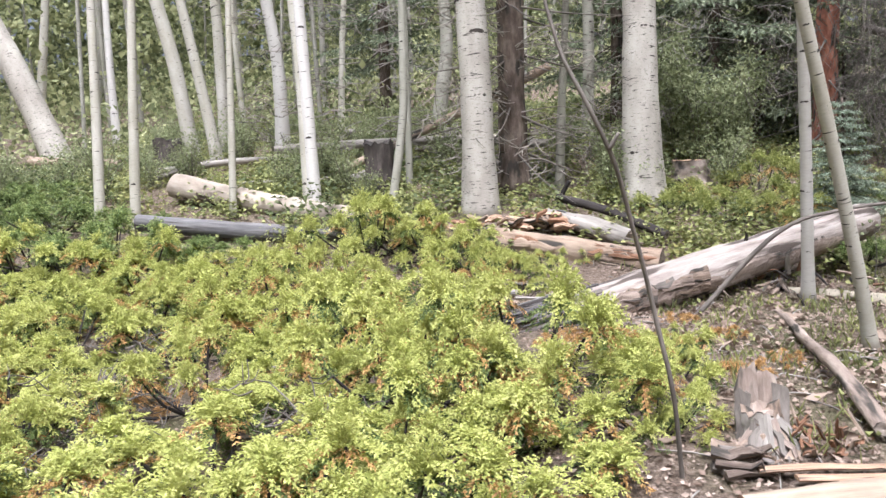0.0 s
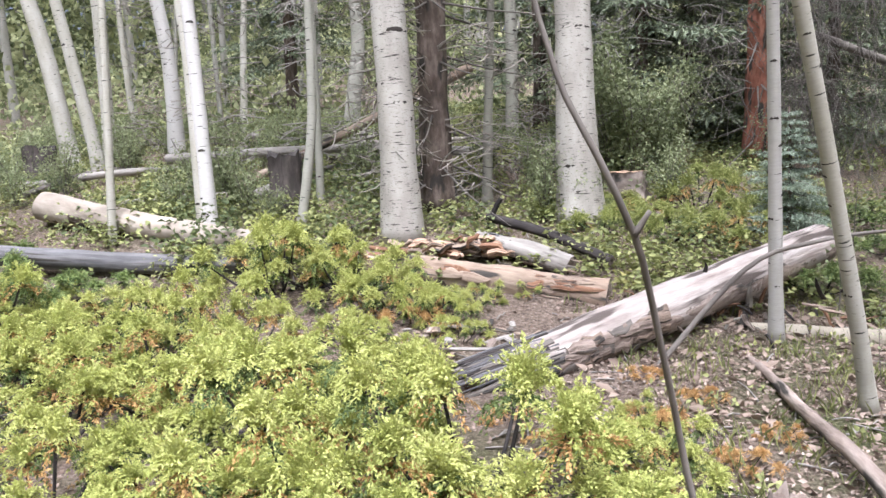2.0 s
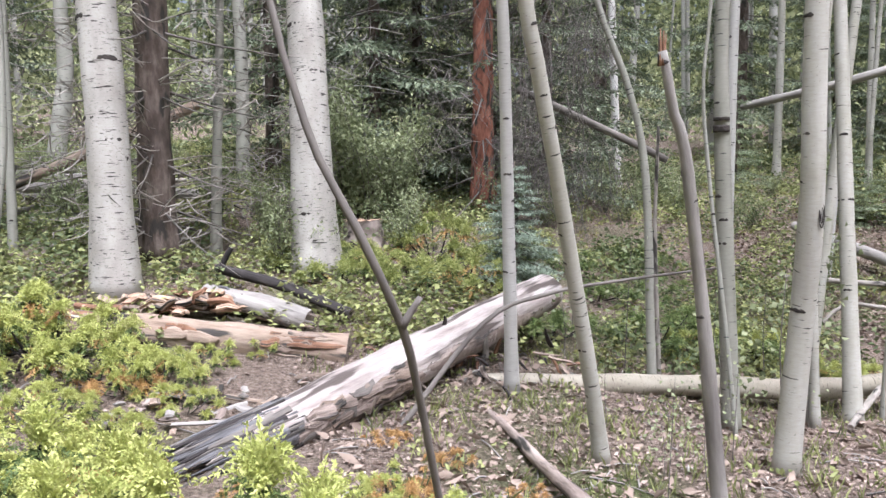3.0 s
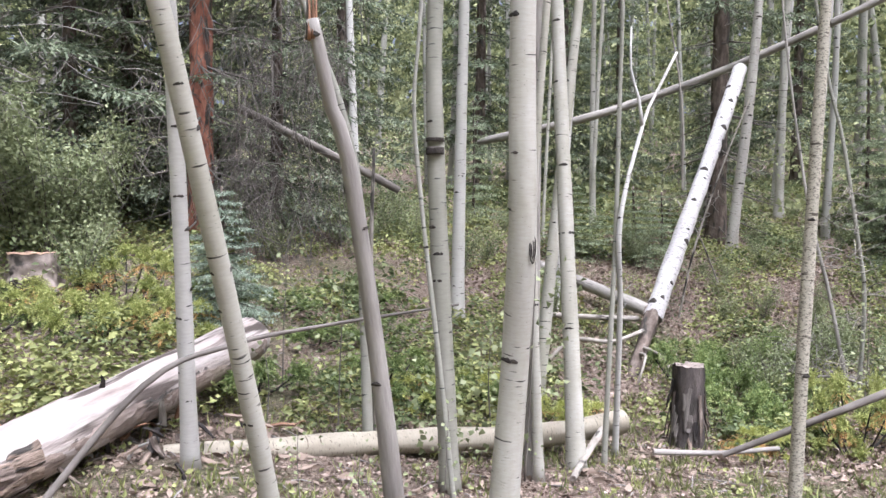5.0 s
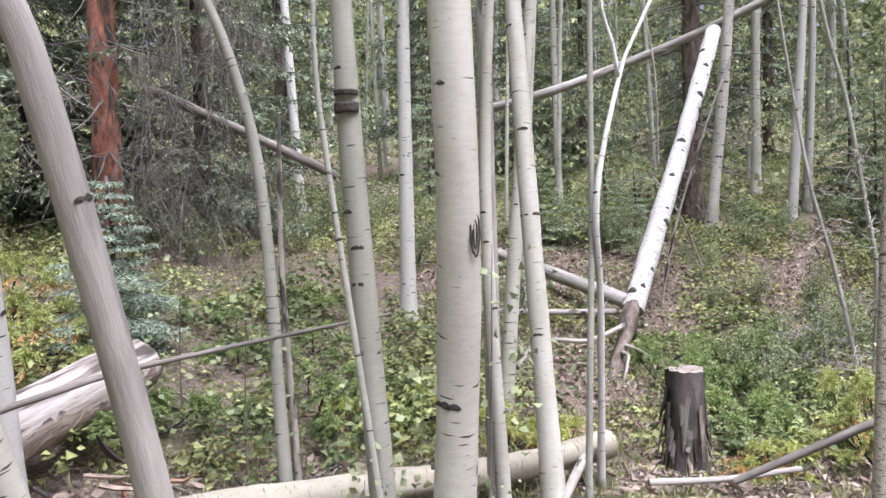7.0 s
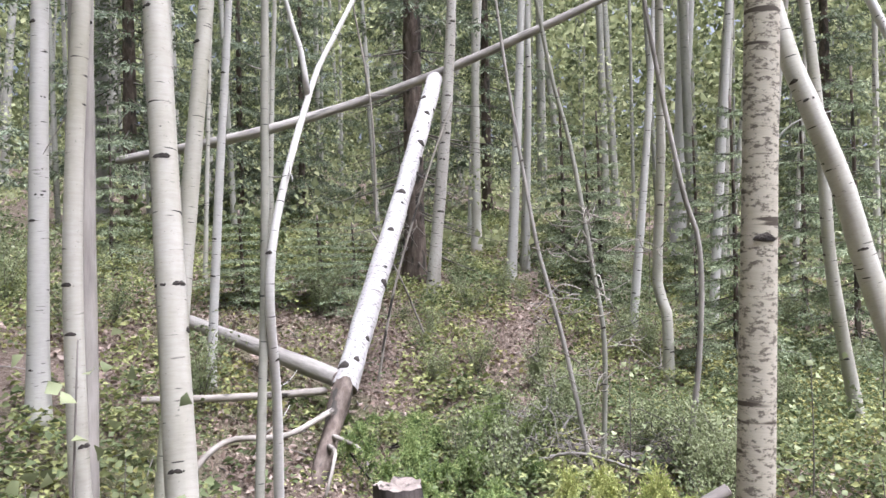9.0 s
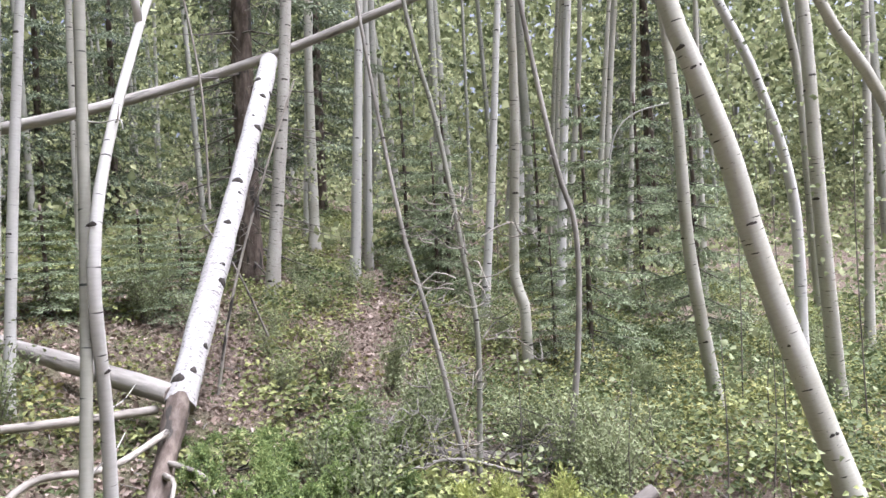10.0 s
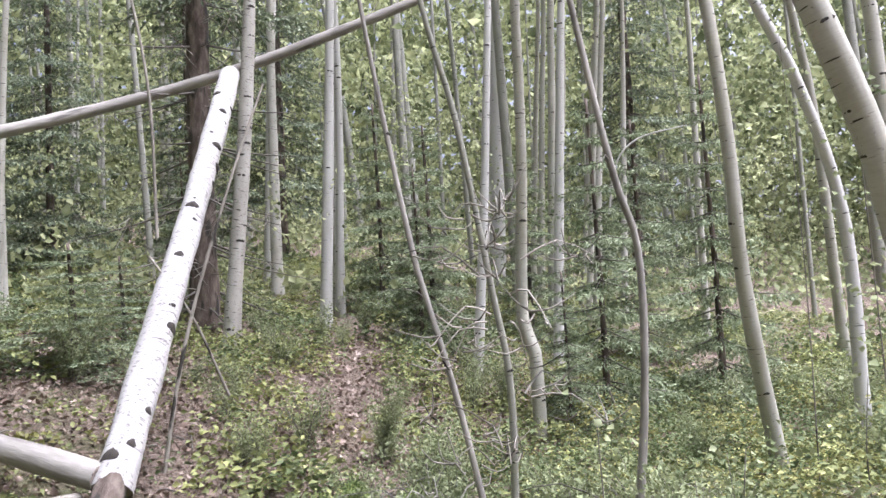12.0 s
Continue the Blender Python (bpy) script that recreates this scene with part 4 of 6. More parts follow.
# a bare limb that springs from the ground in front of the large log
log_thing("bare_branch", [(1.4, 5.55, 0.05), (1.98, 5.68, 0.64), (2.4, 5.7, 0.79), (2.9, 5.75, 0.84), (3.7, 5.63, 0.92)], 0.018, 0.007, M_DARKWOOD, "bare dark limb arching over the log", "branch", sides=8, seed=19)
log_thing("bare_branch", [(1.95, 5.8, 0.1), (1.98, 5.4, 0.12), (1.91, 4.6, 0.16), (1.87, 3.9, 0.19), (1.83, 3.2, 0.16)], 0.022, 0.035, M_FLANK, "crooked peeled branch lying on the litter", "branch", sides=10, seed=20, wobble=0.16)
log_thing("bare_branch", [(1.78, 5.55, 0.05), (1.55, 5.15, 0.06), (1.3, 4.8, 0.05)], 0.03, 0.026, M_DEAD, "short grey branch on the ground", "branch", sides=10, seed=21)
log_thing("bare_branch", [(4.3, 5.3, -0.11), (4.7, 5.6, -0.1), (5.1, 5.85, -0.03)], 0.02, 0.028, M_TWIG, "pale stick on the bare ground", "branch", sides=8, seed=22)
log_thing("bare_branch", [(5.6, 5.25, -0.17), (5.92, 4.92, 0.05), (6.35, 4.4, 0.40)], 0.02, 0.027, M_DARKWOOD, "dark branch propped among junipers", "branch", sides=10, seed=23)
log_thing("bare_branch", [(5.2, 5.5, -0.15), (5.6, 5.3, -0.17), (6.0, 5.1, -0.15)], 0.02, 0.016, M_DEAD, "grey stick beside the stump", "branch", sides=8, seed=24)

# rotting wood under the shrubs at the trail end
log_thing("fallen_log", [(8.35, 6.75, hz(8.35, 6.75) + 0.1), (8.3, 6.0, hz(8.3, 6.0) + 0.09), (8.45, 5.2, hz(8.45, 5.2) + 0.07)], 0.055, 0.045, M_DARKWOOD, "dark rotting log under low shrubs", seed=61, sides=12, wobble=0.12)
log_thing("bare_branch", [(7.7, 6.3, hz(7.7, 6.3) + 0.1), (7.95, 5.9, hz(7.95, 5.9) + 0.22), (8.05, 5.4, hz(8.05, 5.4) + 0.1)], 0.014, 0.01, M_DEAD, "grey bare branch lying over rotting wood", "branch", sides=8, seed=62)
log_thing("bare_branch", [(8.7, 5.5, hz(8.7, 5.5) + 0.1), (8.5, 5.05, hz(8.5, 5.05) + 0.2), (8.45, 4.5, hz(8.45, 4.5) + 0.09)], 0.016, 0.011, M_DARKWOOD, "dark bare branch lying in the shrubs", "branch", sides=8, seed=63)

# thin sticks round the white log
log_thing("bare_branch", [(9.19, 7.70, 2.83), (8.89, 7.83, 2.03), (8.59, 7.97, 1.05), (8.41, 8.06, 0.10)], 0.008, 0.014, M_TWIG, "thin pale stick leaning along the white log", "branch", sides=6, seed=41)
log_thing("bare_branch", [(8.65, 8.29, 1.61), (8.76, 8.05, 1.20), (8.95, 7.91, 0.64)], 0.008, 0.01, M_TWIG, "thin dry stick hanging from the white log", "branch", sides=6, seed=42)
log_thing("bare_branch", [(8.87, 8.40, 1.75), (8.85, 8.42, 2.80), (8.77, 8.55, 3.78), (8.71, 8.62, 4.32)], 0.012, 0.008, M_TWIG, "thin wavy stem hanging between trunks", "branch", sides=6, seed=43)
log_thing("bent_sapling", [(13.49, 5.83, 2.09), (13.49, 5.71, 2.67), (13.57, 5.44, 2.95), (13.74, 4.91, 3.07)], 0.014, 0.008, M_WHITE, "bowed white sapling arching over", "sapling", sides=6, seed=44)

# the near sapling stem with its short fork
foot_s = (1.06, 2.9, hz(1.06, 2.9) - 0.03)
near_stem, _, _ = log_thing("bare_sapling", [foot_s, (1.02, 2.82, 0.40), (0.965, 2.79, 0.65), (0.925, 2.74, 0.83), (0.88, 2.66, 1.00), (0.842, 2.60, 1.15), (0.805, 2.54, 1.26), (0.73, 2.50, 1.42), (0.675, 2.51, 1.53), (0.642, 2.52, 1.635), (0.612, 2.53, 1.76), (0.57, 2.55, 2.05), (0.52, 2.58, 2.45)], 0.0092, 0.0042, M_DARKWOOD, "thin leafless sapling stem at the juniper edge", "sapling", sides=10, wobble=0.08, seed=25)
put("side_shoot", stem_mesh("side_shoot", local([(0.805, 2.54, 1.255), (0.82, 2.535, 1.28), (0.835, 2.53, 1.305)], foot_s), 0.008, 0.005, 8), M_DARKWOOD, near_stem)


# ---- stumps ----
def stump(o, r, h, label, mat_side, mat_top, seed, ragged=0.0, lean=(0, 0)):
    rng = np.random.RandomState(seed)
    thing = empty("tree_stump", (o[0], o[1], hz(*o) - 0.03), label, "stump")
    n, rows = 28, 9
    v, g, f = [], [], []
    ph = rng.rand(3) * 6
    for i in range(rows):
        t = i / (rows - 1)
        for k in range(n):
            a = 2 * math.pi * k / n
            q = r * (1 + 0.45 * (1 - t) ** 3 * (0.6 + 0.4 * math.sin(5 * a + ph[0])) + 0.07 * math.sin(4 * a + ph[1]) + 0.05 * rng.randn() + 0.04 * math.sin(11 * a + ph[2]))
            z = t * h + (ragged * rng.randn() * h if i == rows - 1 else 0)
            v.append((q * math.cos(a) + lean[0] * t, q * math.sin(a) + lean[1] * t, z))
            g.append((q * math.cos(a), q * math.sin(a), z))
    for i in range(rows - 1):
        f += [[i * n + k, i * n + (k + 1) % n, i * n + n + (k + 1) % n, i * n + n + k] for k in range(n)]
    put("bark", mesh_from("bark", np.array(v), f, attrs=np.array(g)), mat_side, thing)
    tv = [(lean[0], lean[1], h - 0.01)] + [(lean[0] + (v[(rows - 1) * n + k][0] - lean[0]) * s, lean[1] + (v[(rows - 1) * n + k][1] - lean[1]) * s, h + (v[(rows - 1) * n + k][2] - h) * s + 0.004) for s in (0.5, 1.0) for k in range(n)]
    tf = [[0, 1 + k, 1 + (k + 1) % n] for k in range(n)] + [[1 + k, 1 + n + k, 1 + n + (k + 1) % n, 1 + (k + 1) % n] for k in range(n)]
    put("top", mesh_from("top", np.array(tv), tf, attrs=np.array(tv)), mat_top, thing)
    return thing


s1 = stump((5.88, 5.78), 0.108, 0.66, "charred sawn stump with a pale top", M_DARKCHAR, M_CUT, 2, 0.01)
rng = np.random.RandomState(12)
for k in range(34):
    a = rng.rand() * 6.3
    p = np.array([math.cos(a) * 0.112, math.sin(a) * 0.112, 0.16 + 0.42 * rng.rand()])
    put("bark_plate", splinter(p, p + [0.03 * math.cos(a) + 0.015 * rng.randn(), 0.03 * math.sin(a) + 0.015 * rng.randn(), -0.12 - 0.22 * rng.rand()], 0.02 + 0.028 * rng.rand(), 0.012, rng, (math.cos(a), math.sin(a), 0.0)), (M_CHAR, M_SPRUCEBARK, M_LOGBARK, M_DARKWOOD)[k % 4], s1)
stump((-1.57, 8.56), 0.165, 0.6, "blackened old stump in the undergrowth", M_DARKCHAR, M_CHAR, 3, 0.06)
stump((-5.2, 10.4), 0.2, 0.5, "dark rotted stump among the aspens", M_DARKCHAR, M_CHAR, 4, 0.08)
stump((1.83, 9.1), 0.2, 0.3, "weathered stump with a flat pinkish top", M_STONE, M_ROT, 5, 0.02)
s2 = stump((1.40, 3.2), 0.075, 0.13, "broken grey stump with torn reddish wood", M_DEAD, M_LOGBARK, 6, 0.16, (-0.02, 0.03))
for k, (x, y, h, w, m) in enumerate(((-0.055, 0.03, 0.27, 0.085, M_FLANK), (0.02, 0.045, 0.26, 0.08, M_FLANK), (0.075, 0.03, 0.22, 0.06, M_DARKWOOD), (-0.08, -0.01, 0.19, 0.06, M_DARKWOOD), (-0.02, 0.0, 0.17, 0.07, M_FLANK), (0.04, -0.01, 0.15, 0.07, M_LOGBARK), (0.0, -0.04, 0.12, 0.08, M_FLANK))):
    # upright planks of the split trunk, blunt at the top
    v, g = [], []
    for i, (t, q) in enumerate(((0, 1.2), (0.35, 1.0), (0.75, 0.95), (1.0, 0.85))):
        for a, b in ((-1, -0.5), (-0.3, -0.75), (0.4, -0.6), (1, -0.4), (0.9, 0.6), (-0.9, 0.6)):
            p = (x + a * w * 0.5 * q + 0.006 * rng.randn(), y + 0.06 * t + b * 0.03, h * t * (1 + (0.10 * rng.randn() if i == 3 else 0)))
            v.append(p)
            g.append((p[0], p[1], p[2] + k))
    f = [[i * 6 + c, i * 6 + (c + 1) % 6, i * 6 + 6 + (c + 1) % 6, i * 6 + 6 + c] for i in range(3) for c in range(6)] + [[18, 19, 20, 21, 22, 23]]
    put("plank", mesh_from("plank", np.array(v), f, smooth=False, attrs=np.array(g)), m, s2)
for k in range(20):
    a = -2.6 + rng.rand() * 2.4
    u = np.array([math.cos(a), math.sin(a), 0])
    p = u * 0.05 + [0, 0, 0.05 + 0.09 * rng.rand()]
    put("splinter", splinter(p, u * (0.12 + 0.10 * rng.rand()) + [0.03 * rng.randn(), 0.02 * rng.randn(), 0.005], 0.025 + 0.03 * rng.rand(), 0.03, rng, u), (M_FLANK, M_LOGBARK, M_DEAD, M_DARKWOOD)[k % 4], s2)
for k in range(60):
    p = np.array([0.19 + 0.08 * rng.randn(), -0.04 + 0.08 * rng.randn(), 0.01 + 0.09 * rng.rand()])
    put("splinter", splinter(p, p + [0.05 * rng.randn(), 0.05 * rng.randn(), 0.07 * rng.randn()], 0.010 + 0.025 * rng.rand(), 0.014, rng), (M_LOGBARK, M_RUSTWOOD, M_TANLOG, M_RUSTWOOD)[k % 4], s2)
block = empty("bark_block", (1.28, 2.98, hz(1.28, 2.98)), "dark block of rotten bark beside the stump", "wood")
for k in range(16):
    p = np.array([-0.12 + 0.05 * rng.rand(), 0.04 * rng.randn(), 0.01 + 0.06 * rng.rand()])
    put("bark_plate", splinter(p, p + [0.14 + 0.1 * rng.rand(), 0.03 * rng.randn(), 0.015 * rng.randn()], 0.05 + 0.03 * rng.rand(), 0.035, rng), (M_DARKWOOD, M_LOGBARK, M_SPRUCEBARK)[k % 3], block)
# the slab of split wood below it
slab, _, _ = log_thing("split_slab", [(1.22, 2.62, hz(1.22, 2.62) + 0.01), (1.6, 2.68, hz(1.6, 2.68) + 0.02), (2.2, 2.8, hz(2.2, 2.8) + 0.01)], 0.09, 0.085, M_SPLIT, "pale split slab of rotten wood on the litter", "log", seed=30, wobble=0.12, end=M_ROT)
for k in range(14):
    p = np.array([0.05 + 0.9 * rng.rand(), 0.1 + 0.16 * rng.randn() * 0.5, 0.05 + 0.04 * rng.rand()])
    put("splinter", splinter(p, p + [0.35 + 0.2 * rng.rand(), 0.06, 0.01], 0.05, 0.02, rng), (M_SPLIT, M_ROT, M_SPLIT)[k % 3], slab)
# rotted chips heaped beside the tan log
heap = empty("rotten_wood_heap", (0.1, 7.42, hz(0.1, 7.42)), "heap of reddish rotten wood chunks by the logs", "wood heap")
for k in range(80):
    p = np.array([0.26 * rng.randn(), 0.12 * rng.randn(), 0.02 + 0.10 * rng.rand()])
    put("chunk", splinter(p, p + [0.08 + 0.16 * rng.rand(), -0.08 * rng.rand() - 0.03, 0.04 * rng.randn()], 0.05 + 0.06 * rng.rand(), 0.05, rng), (M_ROT, M_RUSTWOOD, M_TANLOG, M_LOGBARK, M_ROT)[k % 5], heap)
strewn = empty("wood_chips", (0.15, 5.95, hz(0.15, 5.95)), "pale bark slabs and chips strewn on the ground", "wood")
for k in range(46):
    p = np.array([0.32 * rng.randn(), 0.28 * rng.randn(), 0.015 + 0.05 * rng.rand()])
    put("chip", splinter(p, p + [0.12 * rng.randn(), 0.10 * rng.randn(), 0.02 * rng.randn()], 0.03 + 0.05 * rng.rand(), 0.02, rng), (M_DEAD, M_FLANK, M_TANLOG, M_DARKWOOD)[k % 4], strewn)
heap2 = empty("rotten_wood_heap", (2.0, 6.3, hz(2.0, 6.3)), "dark heap of bark and rot under the log", "wood heap")
for k in range(90):
    p = np.array([0.5 * rng.randn() * 0.7, 0.2 * rng.randn() + 0.1, 0.0 + 0.14 * rng.rand()])
    put("chunk", splinter(p, p + [0.12 * rng.randn(), -0.14 * rng.rand(), 0.10 * rng.randn()], 0.02 + 0.03 * rng.rand(), 0.022, rng), (M_LOGBARK, M_CHAR, M_SPRUCEBARK, M_DEAD, M_RUSTWOOD)[k % 5], heap2)


# ---- juniper ----
def juniper_meshes(seed, plumes=9, radius=0.5, tall=0.46, skirt=4):
    """A low spreading bush: domed plumes of feathery fronds at the ends of dark stems, with gaps between."""
    rng = np.random.RandomState(seed)
    parts = {"foliage": [], "inner_foliage": [], "dry_foliage": []}
    stems = []

    def frond(kind, p0, u, L, lift, drop):
        """A flat spray of needles along a twig that rises and then hangs at its tip."""
        tw = curve([tuple(p0), tuple(p0 + u * L * 0.55 + [0, 0, lift]), tuple(p0 + u * L + [0, 0, lift - drop])], 0.014)
        d = np.gradient(tw, axis=0)
        d /= np.linalg.norm(d, axis=1)[:, None] + 1e-9
        side = np.cross(d, [0, 0, 1.0] + 0.25 * rng.randn(3))
        side /= np.linalg.norm(side, axis=1)[:, None] + 1e-9
        up = np.cross(side, d)
        for sg in (-1.0, -0.75, 0.75, 1.0, 0.0):
            w = d * (0.75 if sg else 1.0) + side * sg * 0.9 + up * 0.15 + 0.25 * rng.randn(len(tw), 3)
            parts[kind].append((tw + rng.randn(len(tw), 3) * 0.006, w, up))

    for k in range(plumes + skirt):
        low = k >= plumes
        a = k * 2.39996 + rng.rand() * 0.6
        rr = radius * math.sqrt((k + 0.4) / plumes) * (0.85 + 0.3 * rng.rand())
        z = tall * (1.0 - 0.25 * (rr / radius) ** 2) * (0.5 + 0.6 * rng.rand())
        if low:
            rr, z = radius * (0.75 + 0.25 * rng.rand()), 0.07 + 0.12 * rng.rand()
        c = np.array([rr * math.cos(a), rr * math.sin(a), z])
        out = np.array([math.cos(a), math.sin(a), 0])
        stems.append([(0.06 * math.cos(a), 0.06 * math.sin(a), 0.0), tuple(c * [0.6, 0.6, 0.3]), tuple(c - [0, 0, 0.05])])
        dead = rng.rand() < 0.6
        size = 0.8 + 0.5 * rng.rand()
        for q in range(30):
            b = q * 2.39996 + rng.rand()
            t = (q + 0.5) / 30
            u = np.array([math.cos(b) * math.sqrt(t), math.sin(b) * math.sqrt(t), 1.1 * (1 - t) ** 0.7]) + out * 0.25
            u /= np.linalg.norm(u)
            frond("foliage", c - [0, 0, 0.05] + u * 0.025, u, size * (0.065 + 0.055 * rng.rand()), 0.012, 0.02 + 0.03 * t)
        # low hanging sprays: dry on some plumes, needles coloured as if shaded on others
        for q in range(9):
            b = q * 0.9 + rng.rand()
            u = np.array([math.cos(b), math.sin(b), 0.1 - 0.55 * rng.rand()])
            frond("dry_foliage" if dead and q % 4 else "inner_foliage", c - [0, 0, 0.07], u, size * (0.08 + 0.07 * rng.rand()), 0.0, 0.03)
    made = []
    for nm, rows in parts.items():
        if rows:
            bs, ds, fs = (np.vstack([r[i] for r in rows]) for i in range(3))
            made.append((nm, blades(nm, bs, ds, 0.013 + 0.011 * rng.rand(len(bs)), 0.0085, rng, 0.2, fs)))
    return made, [stem_mesh("stem", p, 0.011, 0.006, 6, 0.08, i) for i, p in enumerate(stems)]


JUN = [juniper_meshes(s) for s in (41, 42, 43, 44, 47, 48)]
JUN_DARK = [juniper_meshes(s, 8, 0.5, 0.42, 2) for s in (45, 46)]


KITS = {}


def bush_thing(kit, mats, label, loc, scale, turn):
    thing = empty("juniper_bush", loc, label, "bush", "junipers")
    thing.rotation_euler, thing.scale = (0, 0, turn), scale
    for nm, me in kit[0]:
        key = (me.name, mats[nm].name)
        if key not in KITS:
            KITS[key] = me.copy()
        put(nm, KITS[key], mats[nm], thing)
    for me in kit[1]:
        put("stem", me, M_CHAR, thing)
    return thing


MB = {"foliage": M_JUNIPER, "inner_foliage": M_JUNIPER_SHADED, "dry_foliage": M_JUNIPER_DEAD}
MJ = {"foliage": M_MIDJUN, "inner_foliage": M_JUNIPER_SHADED, "dry_foliage": M_JUNIPER_DEAD}
MD = {"foliage": M_DARKJUN, "inner_foliage": M_JUNIPER_SHADED, "dry_foliage": M_JUNIPER_SHADED}
rng = np.random.RandomState(77)


def juniper_patch(x0, x1, y0, y1, step, inside, kits, mats, label, s0=0.85, s1=1.15, zs=1.0):
    y, row = y0, 0
    while y < y1:
        x = x0 + (row % 2) * step * 0.5
        while x < x1:
            px_, py_ = x + rng.randn() * step * 0.16, y + rng.randn() * step * 0.16
            if inside(px_, py_):
                s = s0 + (s1 - s0) * rng.rand()
                bush_thing(kits[rng.randint(len(kits))], mats, label, (px_, py_, hz(px_, py_) - 0.02), (s, s, zs * (0.52 + 0.8 * rng.rand()) * (0.8 if 5.2 < py_ < 6.2 and px_ < 0.5 else 1.0)), rng.rand() * 6.3)
            x += step
        y += step * 0.87
        row += 1


def big_patch(x, y):
    right = np.interp(y, [1.7, 2.3, 3.0, 3.9, 4.6, 5.5, 6.3, 6.9], [0.0, 0.45, 0.72, 0.75, -0.1, -1.0, -0.9, -0.9])
    front = 1.85 if x > -0.2 else 1.85 + 0.25 * (-0.2 - x)
    gap = (x - -1.84) ** 2 + (y - 3.52) ** 2 < 0.17 or (x + 0.85) ** 2 + (y - 3.35) ** 2 < 0.06 or (x + 0.55) ** 2 + (y - 2.2) ** 2 < 0.05 or (x + 1.75) ** 2 + (y - 4.2) ** 2 < 0.1
    gap = gap or any((x - gx) ** 2 + (y - gy) ** 2 < gr for gx, gy, gr in ((-1.42, 2.9, 0.16), (-0.3, 2.85, 0.06), (-2.25, 4.6, 0.13), (-1.5, 4.75, 0.06)))
    return x < right and front < y < (7.0 if x > -1.7 else 6.5) and x > 0.75 - 0.86 * y - 1.0 and not gap


juniper_patch(-6.4, 1.3, 1.75, 7.05, 0.575, big_patch, JUN, MB, "yellow-green spreading juniper with orange dry sprays", 0.72, 1.2, 1.05)
for x, y, s in ((-0.95, 6.95, 0.95), (-0.6, 6.75, 0.9), (-0.25, 6.5, 0.75), (0.1, 6.25, 0.5), (0.35, 6.55, 0.4), (-0.3, 5.25, 0.45), (0.25, 5.95, 0.38), (-0.1, 5.65, 0.42), (-0.5, 5.9, 0.55), (0.75, 6.75, 0.28), (1.15, 4.5, 0.3), (1.02, 3.95, 0.45), (1.1, 3.75, 0.55), (0.98, 3.2, 0.5), (-0.1, 6.35, 0.6)):
    bush_thing(JUN[0], MB, "small juniper with orange dry sprays beside the log", (x, y, hz(x, y) - 0.02), (s, s, s), x * 9)
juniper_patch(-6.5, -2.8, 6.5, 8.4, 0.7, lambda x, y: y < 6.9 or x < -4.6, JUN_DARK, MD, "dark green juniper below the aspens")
juniper_patch(1.2, 2.9, 7.6, 8.9, 0.58, lambda x, y: y > 7.3 + 0.25 * x and (x - 1.87) ** 2 + (y - 9.4) ** 2 > 0.2, JUN_DARK, MJ, "low green juniper behind the fallen log", 0.7, 1.0, zs=0.85)
juniper_patch(3.2, 4.9, 7.2, 8.8, 0.8, lambda x, y: True, JUN_DARK, MD, "low green juniper on the slope", 0.6, 0.9, 0.8)
juniper_patch(6.1, 7.2, 4.3, 6.0, 0.62, lambda x, y: y > 4.35 and y < 5.2 + 0.5 * (x - 5.9) and (x - 5.88) ** 2 + (y - 5.78) ** 2 > 0.3, JUN, MJ, "green juniper beside the charred stump", 0.7, 1.0)
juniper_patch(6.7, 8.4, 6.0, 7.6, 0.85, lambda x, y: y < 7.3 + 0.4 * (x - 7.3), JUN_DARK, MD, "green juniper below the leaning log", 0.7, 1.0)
for x, y, s in ((5.35, 6.35, 0.5), (4.2, 6.9, 0.5), (4.8, 7.0, 0.55), (6.2, 5.35, 0.45), (5.1, 6.6, 0.45)):
    bush_thing(JUN[1], MB, "small juniper tipped with dry orange needles", (x, y, hz(x, y) - 0.02), (s, s, s), x * 9)


DRY = {"foliage": M_JUNIPER_DEAD, "inner_foliage": M_JUNIPER_DEAD, "dry_foliage": M_JUNIPER_DEAD}
for x, y, s in ((-1.74, 3.67, 0.5), (-2.09, 3.42, 0.42), (-0.1, 6.2, 0.45), (6.12, 5.42, 0.42), (1.2, 4.45, 0.36), (1.45, 4.0, 0.3), (0.55, 4.55, 0.3), (1.5, 4.85, 0.26), (1.72, 4.35, 0.24), (1.3, 5.25, 0.26)):
    bush_thing(JUN_DARK[0], DRY, "dead orange-brown juniper spray on the litter", (x, y, hz(x, y) - 0.02), (s, s, s * 0.8), x * 5)


# ---- broad-leaved shrubs ----
def shrub_meshes(seed, n=900, leaf_len=0.05, wide=0.55, tall=1.0):
    rng = np.random.RandomState(seed)
    lines, tips = [], []
    for k in range(12):
        a = rng.rand() * 6.3
        d = np.array([math.cos(a), math.sin(a), 0])
        e = d * wide * (0.35 + 0.65 * rng.rand()) + np.array([0, 0, tall * (0.6 + 0.4 * rng.rand())])
        lines.append([(0, 0, 0), tuple(e * [0.35, 0.35, 0.55]), tuple(e)])
        tips.append(curve(lines[-1], 0.06))
    allp = np.vstack([t[len(t) // 4:] for t in tips])
    b = allp[rng.randint(0, len(allp), n)] + rng.randn(n, 3) * 0.085
    return blades("leaves", b, unit(rng, n) + [0, 0, 0.1], leaf_len * (0.7 + 0.6 * rng.rand(n)), leaf_len * 0.62, rng), twigs_mesh("stems", lines, 0.008, 0.002, 4)


SHRUBS = [shrub_meshes(s) for s in (61, 62, 63)]
TALLSHRUBS = [shrub_meshes(s, 2200, 0.06, 0.9, 2.0) for s in (64, 65)]


